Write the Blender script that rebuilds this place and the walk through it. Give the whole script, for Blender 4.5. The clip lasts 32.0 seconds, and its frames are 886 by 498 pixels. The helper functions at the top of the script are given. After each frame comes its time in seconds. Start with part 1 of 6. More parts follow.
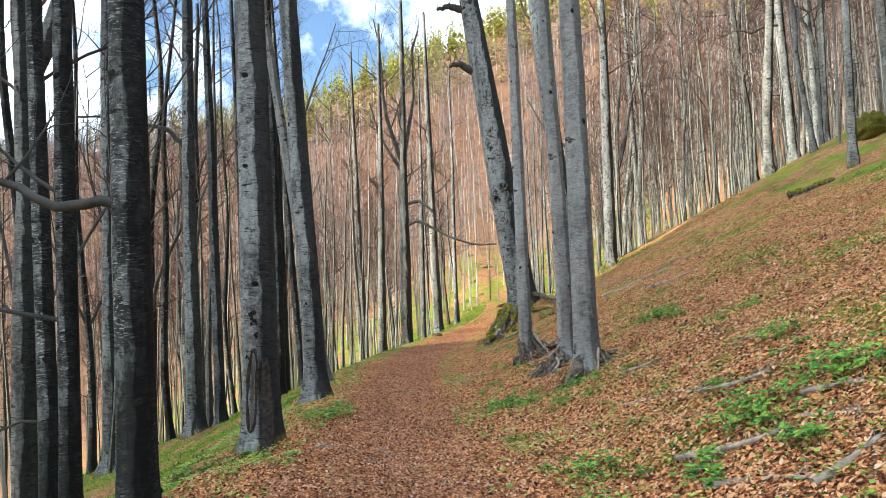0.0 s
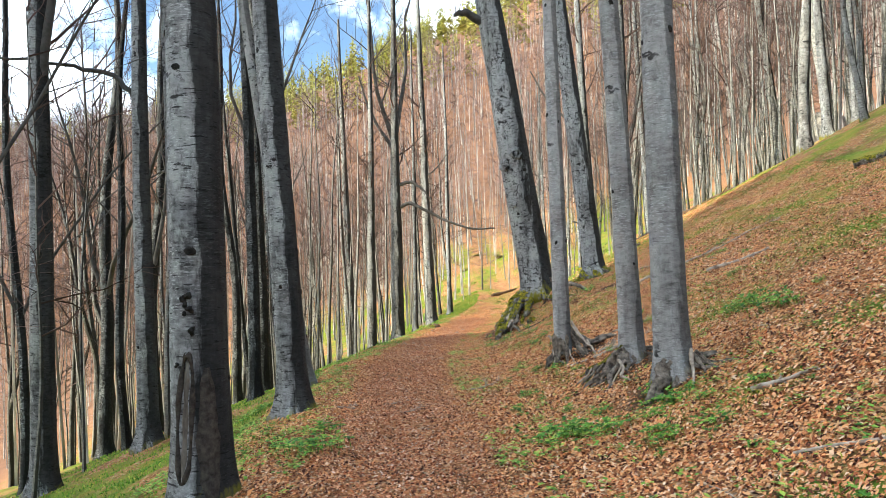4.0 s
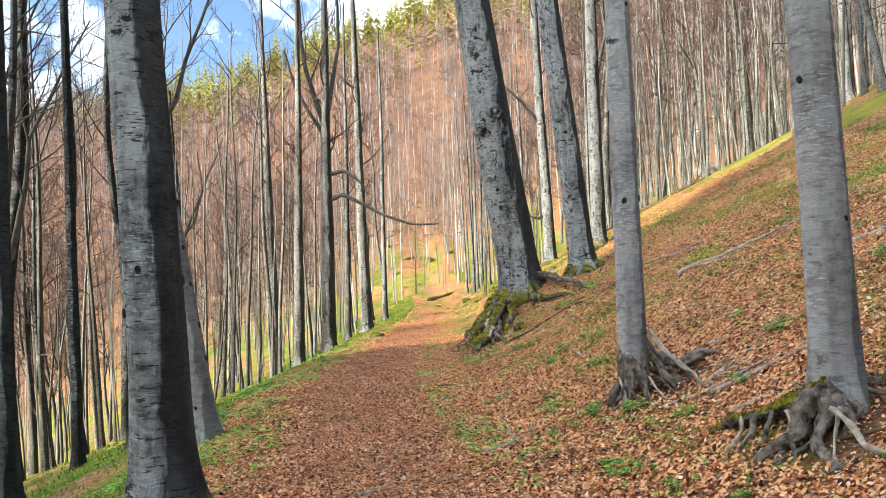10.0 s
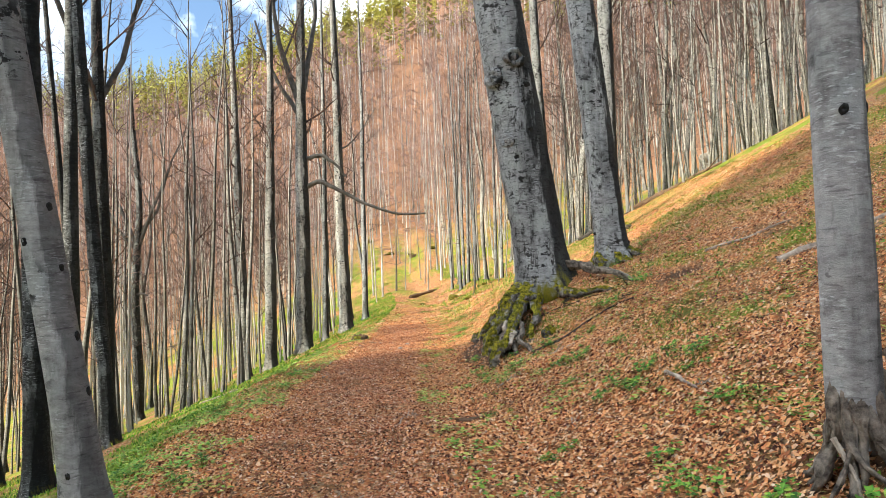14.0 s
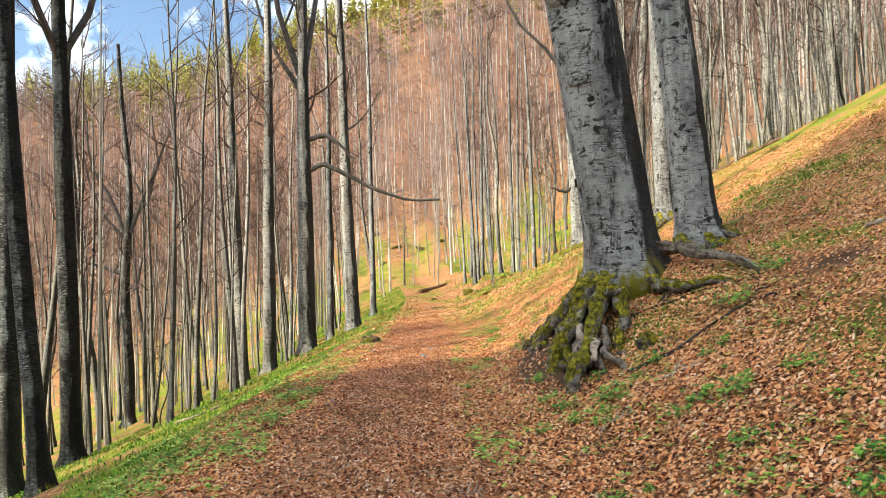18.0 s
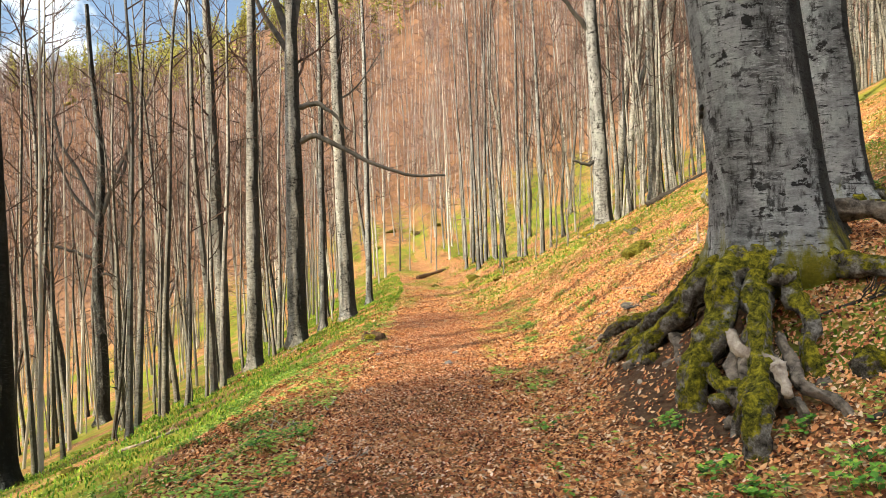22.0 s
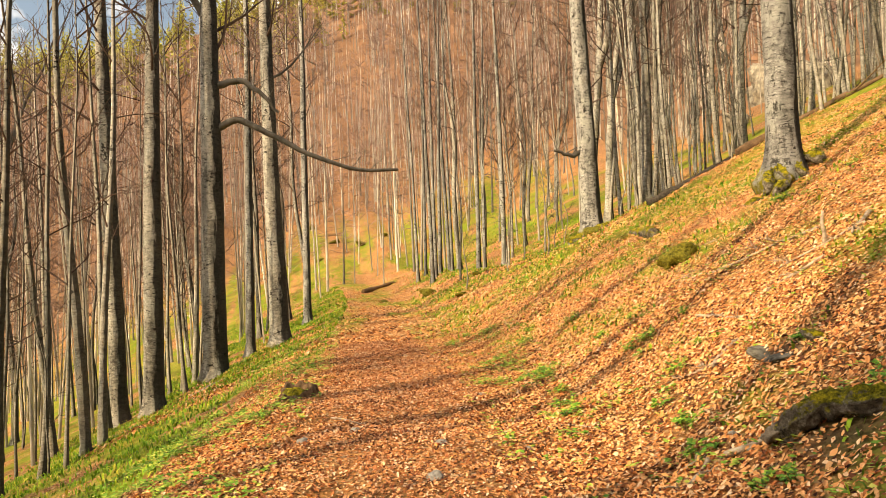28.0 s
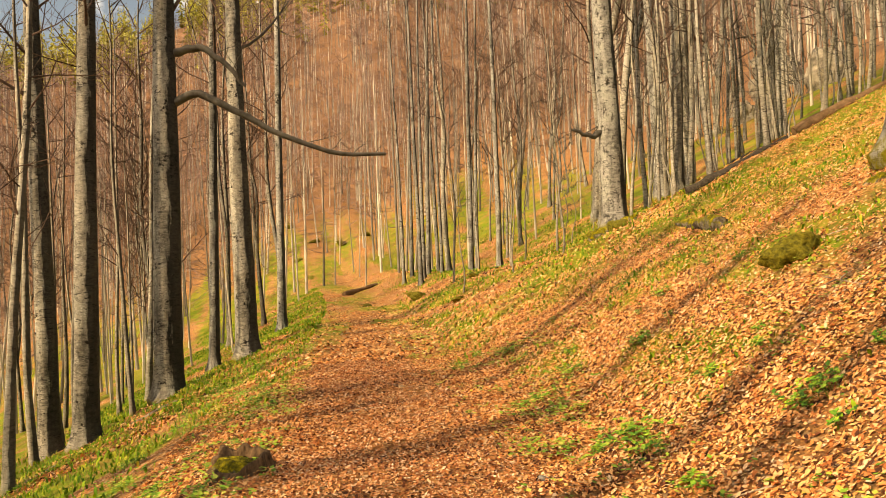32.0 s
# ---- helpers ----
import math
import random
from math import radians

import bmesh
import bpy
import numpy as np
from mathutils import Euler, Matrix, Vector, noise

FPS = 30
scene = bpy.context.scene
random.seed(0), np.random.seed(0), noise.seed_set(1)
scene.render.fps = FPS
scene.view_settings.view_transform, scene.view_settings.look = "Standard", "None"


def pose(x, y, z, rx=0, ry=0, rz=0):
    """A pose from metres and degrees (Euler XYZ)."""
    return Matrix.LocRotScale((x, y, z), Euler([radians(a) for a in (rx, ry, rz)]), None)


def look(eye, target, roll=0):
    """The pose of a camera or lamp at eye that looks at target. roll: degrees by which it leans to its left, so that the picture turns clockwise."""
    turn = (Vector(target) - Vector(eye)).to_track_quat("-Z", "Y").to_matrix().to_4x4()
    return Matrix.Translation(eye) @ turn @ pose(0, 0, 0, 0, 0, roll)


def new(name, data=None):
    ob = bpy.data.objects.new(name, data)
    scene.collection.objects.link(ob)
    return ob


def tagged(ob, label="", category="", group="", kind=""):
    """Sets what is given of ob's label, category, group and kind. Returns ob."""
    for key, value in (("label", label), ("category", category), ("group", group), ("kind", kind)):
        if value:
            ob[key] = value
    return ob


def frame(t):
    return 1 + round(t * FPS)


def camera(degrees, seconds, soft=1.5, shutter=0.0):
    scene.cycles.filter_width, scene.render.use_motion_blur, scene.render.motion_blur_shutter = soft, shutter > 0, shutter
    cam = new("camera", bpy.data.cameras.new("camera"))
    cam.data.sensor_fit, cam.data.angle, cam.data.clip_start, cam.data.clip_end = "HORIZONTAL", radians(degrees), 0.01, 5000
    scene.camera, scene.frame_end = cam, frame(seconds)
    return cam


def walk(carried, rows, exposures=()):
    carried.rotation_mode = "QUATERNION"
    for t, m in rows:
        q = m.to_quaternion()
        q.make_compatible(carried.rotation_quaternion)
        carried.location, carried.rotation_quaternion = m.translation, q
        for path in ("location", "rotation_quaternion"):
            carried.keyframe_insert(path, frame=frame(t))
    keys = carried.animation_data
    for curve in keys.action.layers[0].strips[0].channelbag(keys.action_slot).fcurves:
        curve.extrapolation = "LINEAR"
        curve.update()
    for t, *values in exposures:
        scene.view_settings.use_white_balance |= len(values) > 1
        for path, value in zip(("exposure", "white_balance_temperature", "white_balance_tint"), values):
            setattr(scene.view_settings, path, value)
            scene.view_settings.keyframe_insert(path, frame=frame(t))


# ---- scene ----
cam = camera(68.0, 32.0, soft=0.8)
METRES, EYE, TILT, LEAN, TURN = 28.0, 1.5, 0.0, 0.0, 0.0
ROWS = [
    (0.0, 0.0, 0.0, 0.0, 0.13, 3.08, 2.34),
    (0.5, -0.003, 0.0162, -0.0011, -0.59, 3.0, 2.38),
    (1.0, -0.0031, 0.0316, -0.0022, -0.59, 2.61, 2.42),
    (1.5, -0.0016, 0.0478, -0.0024, -0.42, 1.85, 2.36),
    (2.0, -0.0031, 0.064, -0.0049, 0.17, 1.36, 2.25),
    (2.5, -0.0059, 0.0788, -0.0049, 0.81, 1.43, 2.1),
    (3.0, -0.0091, 0.0946, -0.0049, 0.59, 1.85, 2.03),
    (3.5, -0.0136, 0.1084, -0.0059, -0.18, 2.0, 2.06),
    (5.5, -0.0299, 0.1661, -0.0068, -3.06, 2.61, 2.38),
    (6.0, -0.0306, 0.1827, -0.0091, -3.69, 2.18, 2.39),
    (6.5, -0.0324, 0.1967, -0.0091, -4.46, 1.68, 2.39),
    (7.0, -0.0363, 0.2124, -0.0098, -4.84, 1.19, 2.41),
    (7.5, -0.0381, 0.2286, -0.0121, -5.29, 0.74, 2.43),
    (8.0, -0.0386, 0.243, -0.0114, -5.68, 0.66, 2.45),
    (8.5, -0.0411, 0.2581, -0.0127, -5.92, 1.14, 2.45),
    (9.0, -0.0415, 0.2719, -0.0131, -6.11, 1.78, 2.41),
    (9.5, -0.0409, 0.2871, -0.013, -6.77, 2.1, 2.39),
    (10.0, -0.0435, 0.3026, -0.0161, -7.52, 2.4, 2.37),
    (10.5, -0.0425, 0.3187, -0.0164, -7.38, 2.29, 2.38),
    (11.0, -0.0393, 0.3339, -0.0166, -7.3, 2.43, 2.33),
    (11.5, -0.0401, 0.349, -0.0182, -7.63, 2.59, 2.23),
    (12.0, -0.041, 0.3642, -0.018, -7.82, 2.51, 2.17),
    (12.5, -0.0404, 0.3811, -0.0192, -8.26, 2.48, 2.18),
    (13.0, -0.0421, 0.3971, -0.0206, -9.05, 2.09, 2.23),
    (13.5, -0.0439, 0.4131, -0.0201, -9.42, 2.16, 2.23),
    (15.5, -0.0477, 0.4775, -0.0231, -9.47, 1.67, 2.26),
    (16.0, -0.0473, 0.4926, -0.0223, -9.47, 1.65, 2.23),
    (16.5, -0.0484, 0.5088, -0.0229, -9.52, 1.6, 2.26),
    (17.0, -0.0483, 0.5237, -0.0235, -9.45, 1.48, 2.28),
    (17.5, -0.0464, 0.5396, -0.023, -9.33, 1.51, 2.25),
    (18.0, -0.0461, 0.5549, -0.0244, -9.01, 1.65, 2.28),
    (18.5, -0.0461, 0.5683, -0.0234, -8.61, 2.12, 2.26),
    (19.0, -0.0448, 0.5836, -0.0239, -8.62, 2.0, 2.19),
    (19.5, -0.0445, 0.599, -0.0256, -9.13, 1.84, 2.18),
    (20.0, -0.0448, 0.6151, -0.0249, -9.06, 1.86, 2.25),
    (20.5, -0.0448, 0.6319, -0.026, -8.95, 1.45, 2.21),
    (21.0, -0.046, 0.6473, -0.0262, -9.26, 0.85, 2.21),
    (21.5, -0.0478, 0.663, -0.0261, -9.36, 0.75, 2.28),
    (22.0, -0.0488, 0.6795, -0.0279, -9.7, 0.4, 2.28),
    (22.5, -0.0501, 0.6942, -0.0272, -10.68, 0.15, 2.27),
    (23.0, -0.0532, 0.7114, -0.0281, -11.7, 0.38, 2.35),
    (23.5, -0.0523, 0.7262, -0.0286, -12.17, 0.46, 2.42),
    (24.0, -0.0493, 0.7415, -0.0283, -12.83, 0.17, 2.38),
    (24.5, -0.048, 0.7572, -0.0297, -13.31, -0.01, 2.43),
    (25.0, -0.0466, 0.7711, -0.0292, -13.32, 0.6, 2.43),
    (25.5, -0.0425, 0.7866, -0.029, -13.55, 0.47, 2.41),
    (27.5, -0.0311, 0.846, -0.0298, -14.54, 0.58, 2.34),
    (28.0, -0.0283, 0.8621, -0.0299, -14.51, 1.27, 2.42),
    (28.5, -0.0223, 0.878, -0.0312, -14.05, 1.34, 2.39),
    (29.0, -0.0176, 0.8929, -0.0304, -13.97, 1.32, 2.29),
    (29.5, -0.0163, 0.9096, -0.0305, -13.81, 1.37, 2.24),
    (30.0, -0.0155, 0.9257, -0.0314, -13.71, 1.48, 2.21),
    (30.5, -0.0141, 0.9411, -0.0301, -14.14, 1.27, 2.23),
    (31.0, -0.0143, 0.9572, -0.0312, -14.79, 1.17, 2.25),
    (31.5, -0.0139, 0.9712, -0.0311, -15.24, 1.14, 2.25),
    (32.0, -0.0116, 0.987, -0.0311, -16.12, 1.32, 2.24),
]
walk(cam, [(t, pose(0, 0, EYE, TILT, LEAN, TURN) @ pose(METRES * x, METRES * y, METRES * z, 90 + pitch, roll, yaw)) for t, x, y, z, yaw, pitch, roll in ROWS],
     exposures=[(0, 0.72, 5700, 2), (8, 0.88, 5800, 4), (13, 0.74, 5900, 5), (18, 0.66, 6200, 6), (21, 0.52, 6400, 6), (24, 0.6, 7800, 8), (28, 0.4, 9000, 11), (32, 0.15, 10800, 13)])


# ---- light ----
SUN_FROM, SUN_HIGH = 254.0, 35.0  # compass degrees from +y, clockwise; degrees above the horizon
sky = bpy.data.worlds.new("sky")
scene.world = sky
sky.use_nodes = True
nt = sky.node_tree
nt.nodes.clear()
air = nt.nodes.new("ShaderNodeTexSky")
air.sky_type, air.sun_disc = "NISHITA", False
air.sun_elevation, air.sun_rotation = radians(SUN_HIGH), radians(SUN_FROM)
air.air_density, air.dust_density, air.ozone_density = 1.0, 1.2, 1.0
back, out = nt.nodes.new("ShaderNodeBackground"), nt.nodes.new("ShaderNodeOutputWorld")
back.inputs["Strength"].default_value = 0.15
where, puffs, ramp, mix = (nt.nodes.new(n) for n in ("ShaderNodeTexCoord", "ShaderNodeTexNoise", "ShaderNodeValToRGB", "ShaderNodeMixRGB"))
puffs.inputs["Scale"].default_value, puffs.inputs["Detail"].default_value, puffs.inputs["Roughness"].default_value = 3.2, 6.0, 0.6
ramp.color_ramp.elements[0].position, ramp.color_ramp.elements[1].position = 0.50, 0.68
# clouds are brighter towards the sun, which shines through their edges
sunward, glow, cloud = nt.nodes.new("ShaderNodeVectorMath"), nt.nodes.new("ShaderNodeMapRange"), nt.nodes.new("ShaderNodeMixRGB")
sunward.operation, glow.interpolation_type = "DOT_PRODUCT", "SMOOTHSTEP"
a, e = radians(SUN_FROM), radians(SUN_HIGH)
sunward.inputs[1].default_value = (math.sin(a) * math.cos(e), math.cos(a) * math.cos(e), math.sin(e))
glow.inputs["From Min"].default_value, glow.inputs["From Max"].default_value = 0.1, 1.0
cloud.inputs["Color1"].default_value, cloud.inputs["Color2"].default_value = (20.0, 19.7, 19.3, 1), (50.0, 48.4, 45.6, 1)
nt.links.new(where.outputs["Generated"], sunward.inputs[0])
nt.links.new(sunward.outputs["Value"], glow.inputs["Value"])
nt.links.new(glow.outputs["Result"], cloud.inputs["Fac"])
nt.links.new(cloud.outputs["Color"], mix.inputs["Color2"])
nt.links.new(where.outputs["Generated"], puffs.inputs["Vector"])
nt.links.new(puffs.outputs["Fac"], ramp.inputs["Fac"])
nt.links.new(ramp.outputs["Color"], mix.inputs["Fac"])
nt.links.new(air.outputs["Color"], mix.inputs["Color1"])
nt.links.new(mix.outputs["Color"], back.inputs["Color"])
nt.links.new(back.outputs["Background"], out.inputs["Surface"])
sun = new("sun", bpy.data.lights.new("sun", "SUN"))
sun.data.energy, sun.data.angle, sun.data.color = 4.7, radians(0.6), (1.0, 0.84, 0.61)
sun.matrix_world = look((60 * math.sin(a) * math.cos(e), 60 * math.cos(a) * math.cos(e), 60 * math.sin(e)), (0, 0, 0))


# ---- materials ----
def material(name, rough=0.8):
    m = bpy.data.materials.new(name)
    m.use_nodes = True
    bsdf = m.node_tree.nodes["Principled BSDF"]
    bsdf.inputs["Roughness"].default_value = rough
    bsdf.inputs["Specular IOR Level"].default_value = 0.12
    return m, m.node_tree, bsdf


def node(tree, kind, **values):
    n = tree.nodes.new("ShaderNode" + kind)
    for key, v in values.items():
        n.inputs[key.replace("_", " ")].default_value = v
    return n


def ramped(tree, fac, stops):
    r = tree.nodes.new("ShaderNodeValToRGB")
    while len(r.color_ramp.elements) < len(stops):
        r.color_ramp.elements.new(0.5)
    for el, (p, c) in zip(r.color_ramp.elements, stops):
        el.position, el.color = p, (*c, 1)
    tree.links.new(fac, r.inputs["Fac"])
    return r.outputs["Color"]


def mixed(tree, fac, c1, c2, kind="MIX"):
    m = tree.nodes.new("ShaderNodeMixRGB")
    m.blend_type = kind
    for slot, v in (("Fac", fac), ("Color1", c1), ("Color2", c2)):
        if isinstance(v, (int, float)):
            m.inputs[slot].default_value = v
        elif isinstance(v, tuple):
            m.inputs[slot].default_value = (*v, 1)
        else:
            tree.links.new(v, m.inputs[slot])
    return m.outputs["Color"]


def noisy(tree, scale, detail=4.0, rough=0.55, stretch=(1, 1, 1), space="Object", shift=None):
    co = tree.nodes.new("ShaderNodeTexCoord")
    mp = tree.nodes.new("ShaderNodeMapping")
    mp.inputs["Scale"].default_value = stretch
    n = node(tree, "TexNoise", Scale=scale, Detail=detail, Roughness=rough)
    tree.links.new(co.outputs[space], mp.inputs["Vector"])
    if shift is not None:
        mp.inputs["Location"].default_value = shift
    tree.links.new(mp.outputs["Vector"], n.inputs["Vector"])
    return n.outputs["Fac"]


def relief(tree, bsdf, height, strength, distance):
    b = node(tree, "Bump", Strength=strength, Distance=distance)
    tree.links.new(height, b.inputs["Height"])
    tree.links.new(b.outputs["Normal"], bsdf.inputs["Normal"])


def bark(name, pale, mid, dark, lichen, moss, stain, cracks=0.4, shade_side=0.8):
    m, t, b = material(name, 0.78)
    info, geo = t.nodes.new("ShaderNodeObjectInfo"), t.nodes.new("ShaderNodeNewGeometry")
    bands = noisy(t, 2.6, 9, 0.74, (2.2, 2.2, 5.0))
    broad = noisy(t, 0.8, 5, 0.6, (1.6, 1.6, 0.7))
    col = ramped(t, mixed(t, 0.45, bands, broad), [(0.36, dark), (0.49, mid), (0.62, pale)])
    blot = noisy(t, 1.9, 7, 0.68, (1.2, 1.2, 0.8))
    col = mixed(t, ramped(t, blot, [(0.52, (0, 0, 0)), (0.58, (lichen,) * 3)]), col, mixed(t, noisy(t, 22, 5, 0.7), (0.24, 0.26, 0.25), (0.60, 0.62, 0.59)))
    # short level dashes of pale lenticels, in drifts
    drift = noisy(t, 1.3, 4, 0.6, (1.4, 1.4, 0.8))
    flecks = noisy(t, 3.4, 4, 0.62, (4.2, 4.2, 19.0))
    dash = mixed(t, 1.0, ramped(t, flecks, [(0.56, (0, 0, 0)), (0.60, (0.9,) * 3)]), ramped(t, drift, [(0.44, (0.06,) * 3), (0.58, (1, 1, 1))]), "MULTIPLY")
    col = mixed(t, dash, col, (0.60, 0.62, 0.61))
    # black blotches of fungus and old wounds, in clusters
    cluster = ramped(t, noisy(t, 1.1, 3, 0.5, (1.0, 1.0, 0.8), shift=(5.0, 2.0, 9.0)), [(0.48, (0, 0, 0)), (0.60, (1, 1, 1))])
    spots = noisy(t, 4.6, 7, 0.66, (1.3, 1.3, 1.7))
    col = mixed(t, mixed(t, 1.0, ramped(t, spots, [(0.55, (0, 0, 0)), (0.58, (0.95,) * 3)]), cluster, "MULTIPLY"), col, (0.016, 0.015, 0.014))
    scars = noisy(t, 2.2, 4, 0.65, (2.6, 2.6, 17.0))
    col = mixed(t, ramped(t, scars, [(0.59, (0, 0, 0)), (0.63, (0.9 if cracks > 0.35 else 0.4,) * 3)]), col, (0.02, 0.019, 0.018))
    if cracks > 0.7:
        plates = noisy(t, 3.2, 8, 0.75, (1.2, 1.2, 0.7))
        col = mixed(t, ramped(t, plates, [(0.61, (0, 0, 0)), (0.65, (0.85,) * 3)]), col, (0.025, 0.023, 0.02))
    # broad moist streaks of algae that run down the stem
    damp_or_dark = noisy(t, 1.0, 5, 0.6, (3.2, 3.2, 0.28))
    col = mixed(t, ramped(t, damp_or_dark, [(0.47, (0, 0, 0)), (0.60, (stain,) * 3)]), col, (0.028, 0.029, 0.027))
    # shade painted into the bark colour: faces turned uphill (+x) go nearly black
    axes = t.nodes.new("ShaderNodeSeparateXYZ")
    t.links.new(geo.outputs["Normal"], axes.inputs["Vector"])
    shade_mask = t.nodes.new("ShaderNodeMath")
    shade_mask.operation = "MULTIPLY_ADD"
    shade_mask.inputs[1].default_value = 0.55
    t.links.new(axes.outputs["X"], shade_mask.inputs[0])
    t.links.new(noisy(t, 1.6, 7, 0.7, (2.2, 2.2, 0.5)), shade_mask.inputs[2])
    col = mixed(t, ramped(t, shade_mask.outputs["Value"], [(0.60, (0, 0, 0)), (0.70, (shade_side,) * 3)]), col, mixed(t, 0.93, col, (0.008, 0.008, 0.0075)))
    crack = noisy(t, 6.0, 8, 0.72, (1.5, 1.5, 0.55))
    col = mixed(t, ramped(t, crack, [(0.36, (cracks,) * 3), (0.46, (0, 0, 0))]), col, (0.035, 0.033, 0.03))
    # moss that grows up from the root collar in tongues
    co, sep = t.nodes.new("ShaderNodeTexCoord"), t.nodes.new("ShaderNodeSeparateXYZ")
    t.links.new(co.outputs["Object"], sep.inputs["Vector"])
    tongue = node(t, "MapRange")
    for slot, v in (("From Min", -0.15), ("From Max", moss + 0.25), ("To Min", 0.2), ("To Max", -0.3)):
        tongue.inputs[slot].default_value = v
    t.links.new(sep.outputs["Z"], tongue.inputs["Value"])
    add = t.nodes.new("ShaderNodeMath")
    t.links.new(tongue.outputs["Result"], add.inputs[0])
    t.links.new(noisy(t, 3.4, 7, 0.7, (1.4, 1.4, 0.6)), add.inputs[1])
    mossy = mixed(t, noisy(t, 30, 6, 0.78), (0.03, 0.035, 0.006), (0.34, 0.30, 0.03))
    col = mixed(t, ramped(t, add.outputs["Value"], [(0.52, (0, 0, 0)), (0.70, (1, 1, 1))]), col, mossy)
    vary = node(t, "MapRange")
    vary.inputs["To Min"].default_value, vary.inputs["To Max"].default_value = 0.75, 1.2
    t.links.new(info.outputs["Random"], vary.inputs["Value"])
    col = mixed(t, 1.0, col, vary.outputs["Result"], "MULTIPLY")
    t.links.new(col, b.inputs["Base Color"])
    h = mixed(t, 0.4, mixed(t, 0.5, bands, noisy(t, 26, 5, 0.7, (1, 1, 2.2))), crack)
    relief(t, b, h, 0.9, 0.03 + 0.03 * (cracks > 0.6))
    return m


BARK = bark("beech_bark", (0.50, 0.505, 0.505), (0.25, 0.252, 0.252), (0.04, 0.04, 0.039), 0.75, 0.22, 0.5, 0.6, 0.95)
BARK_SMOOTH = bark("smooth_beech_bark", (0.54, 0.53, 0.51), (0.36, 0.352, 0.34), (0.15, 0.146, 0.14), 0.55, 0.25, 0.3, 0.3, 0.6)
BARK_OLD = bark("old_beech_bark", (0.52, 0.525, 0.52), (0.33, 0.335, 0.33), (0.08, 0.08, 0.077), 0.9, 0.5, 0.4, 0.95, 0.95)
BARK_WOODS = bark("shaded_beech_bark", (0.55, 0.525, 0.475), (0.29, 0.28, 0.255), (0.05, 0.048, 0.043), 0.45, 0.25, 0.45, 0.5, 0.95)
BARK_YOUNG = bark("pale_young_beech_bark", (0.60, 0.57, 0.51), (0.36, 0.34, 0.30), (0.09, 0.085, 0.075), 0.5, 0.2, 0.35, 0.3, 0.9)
# darker copy of the beech bark, for many beeches left of the trail
BARK_DARK = bark("dark_grey_beech_bark", (0.24, 0.245, 0.24), (0.07, 0.071, 0.068), (0.017, 0.017, 0.016), 0.45, 0.2, 0.8, 0.6, 0.95)


def plain(name, c1, c2, scale, rough=0.85, islands=False, bump=0.0, stretch=(1, 1, 1), gain=0.0):
    m, t, b = material(name, rough)
    fac = noisy(t, scale, 5, 0.65, stretch)
    col = ramped(t, fac, [(0.3, c1), (0.7, c2)])
    if islands:
        g = t.nodes.new("ShaderNodeNewGeometry")
        v = node(t, "MapRange")
        v.inputs["To Min"].default_value, v.inputs["To Max"].default_value = 0.4, 1.5
        t.links.new(g.outputs["Random Per Island"], v.inputs["Value"])
        col = mixed(t, 1.0, col, v.outputs["Result"], "MULTIPLY")
    t.links.new(col, b.inputs["Base Color"])
    if bump:
        relief(t, b, fac, 0.8, bump)
    return m


WOOD_TWIG = plain("slender_beech_twigs", (0.04, 0.03, 0.026), (0.20, 0.135, 0.115), 0.6, islands=True)
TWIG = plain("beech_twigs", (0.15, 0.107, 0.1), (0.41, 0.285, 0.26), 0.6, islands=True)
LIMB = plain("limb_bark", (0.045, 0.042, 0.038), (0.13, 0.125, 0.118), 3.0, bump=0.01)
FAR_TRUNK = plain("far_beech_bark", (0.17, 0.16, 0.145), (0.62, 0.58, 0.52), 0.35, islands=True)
NEEDLE = plain("conifer_needles", (0.24, 0.26, 0.06), (0.52, 0.50, 0.13), 0.08, islands=True)


def litter_colours(t, fac):
    return ramped(t, fac, [(0.0, (0.12, 0.05, 0.025)), (0.2, (0.36, 0.14, 0.05)), (0.45, (0.58, 0.24, 0.085)), (0.7, (0.68, 0.34, 0.13)), (0.88, (0.66, 0.43, 0.23)), (1.0, (0.70, 0.56, 0.40))])


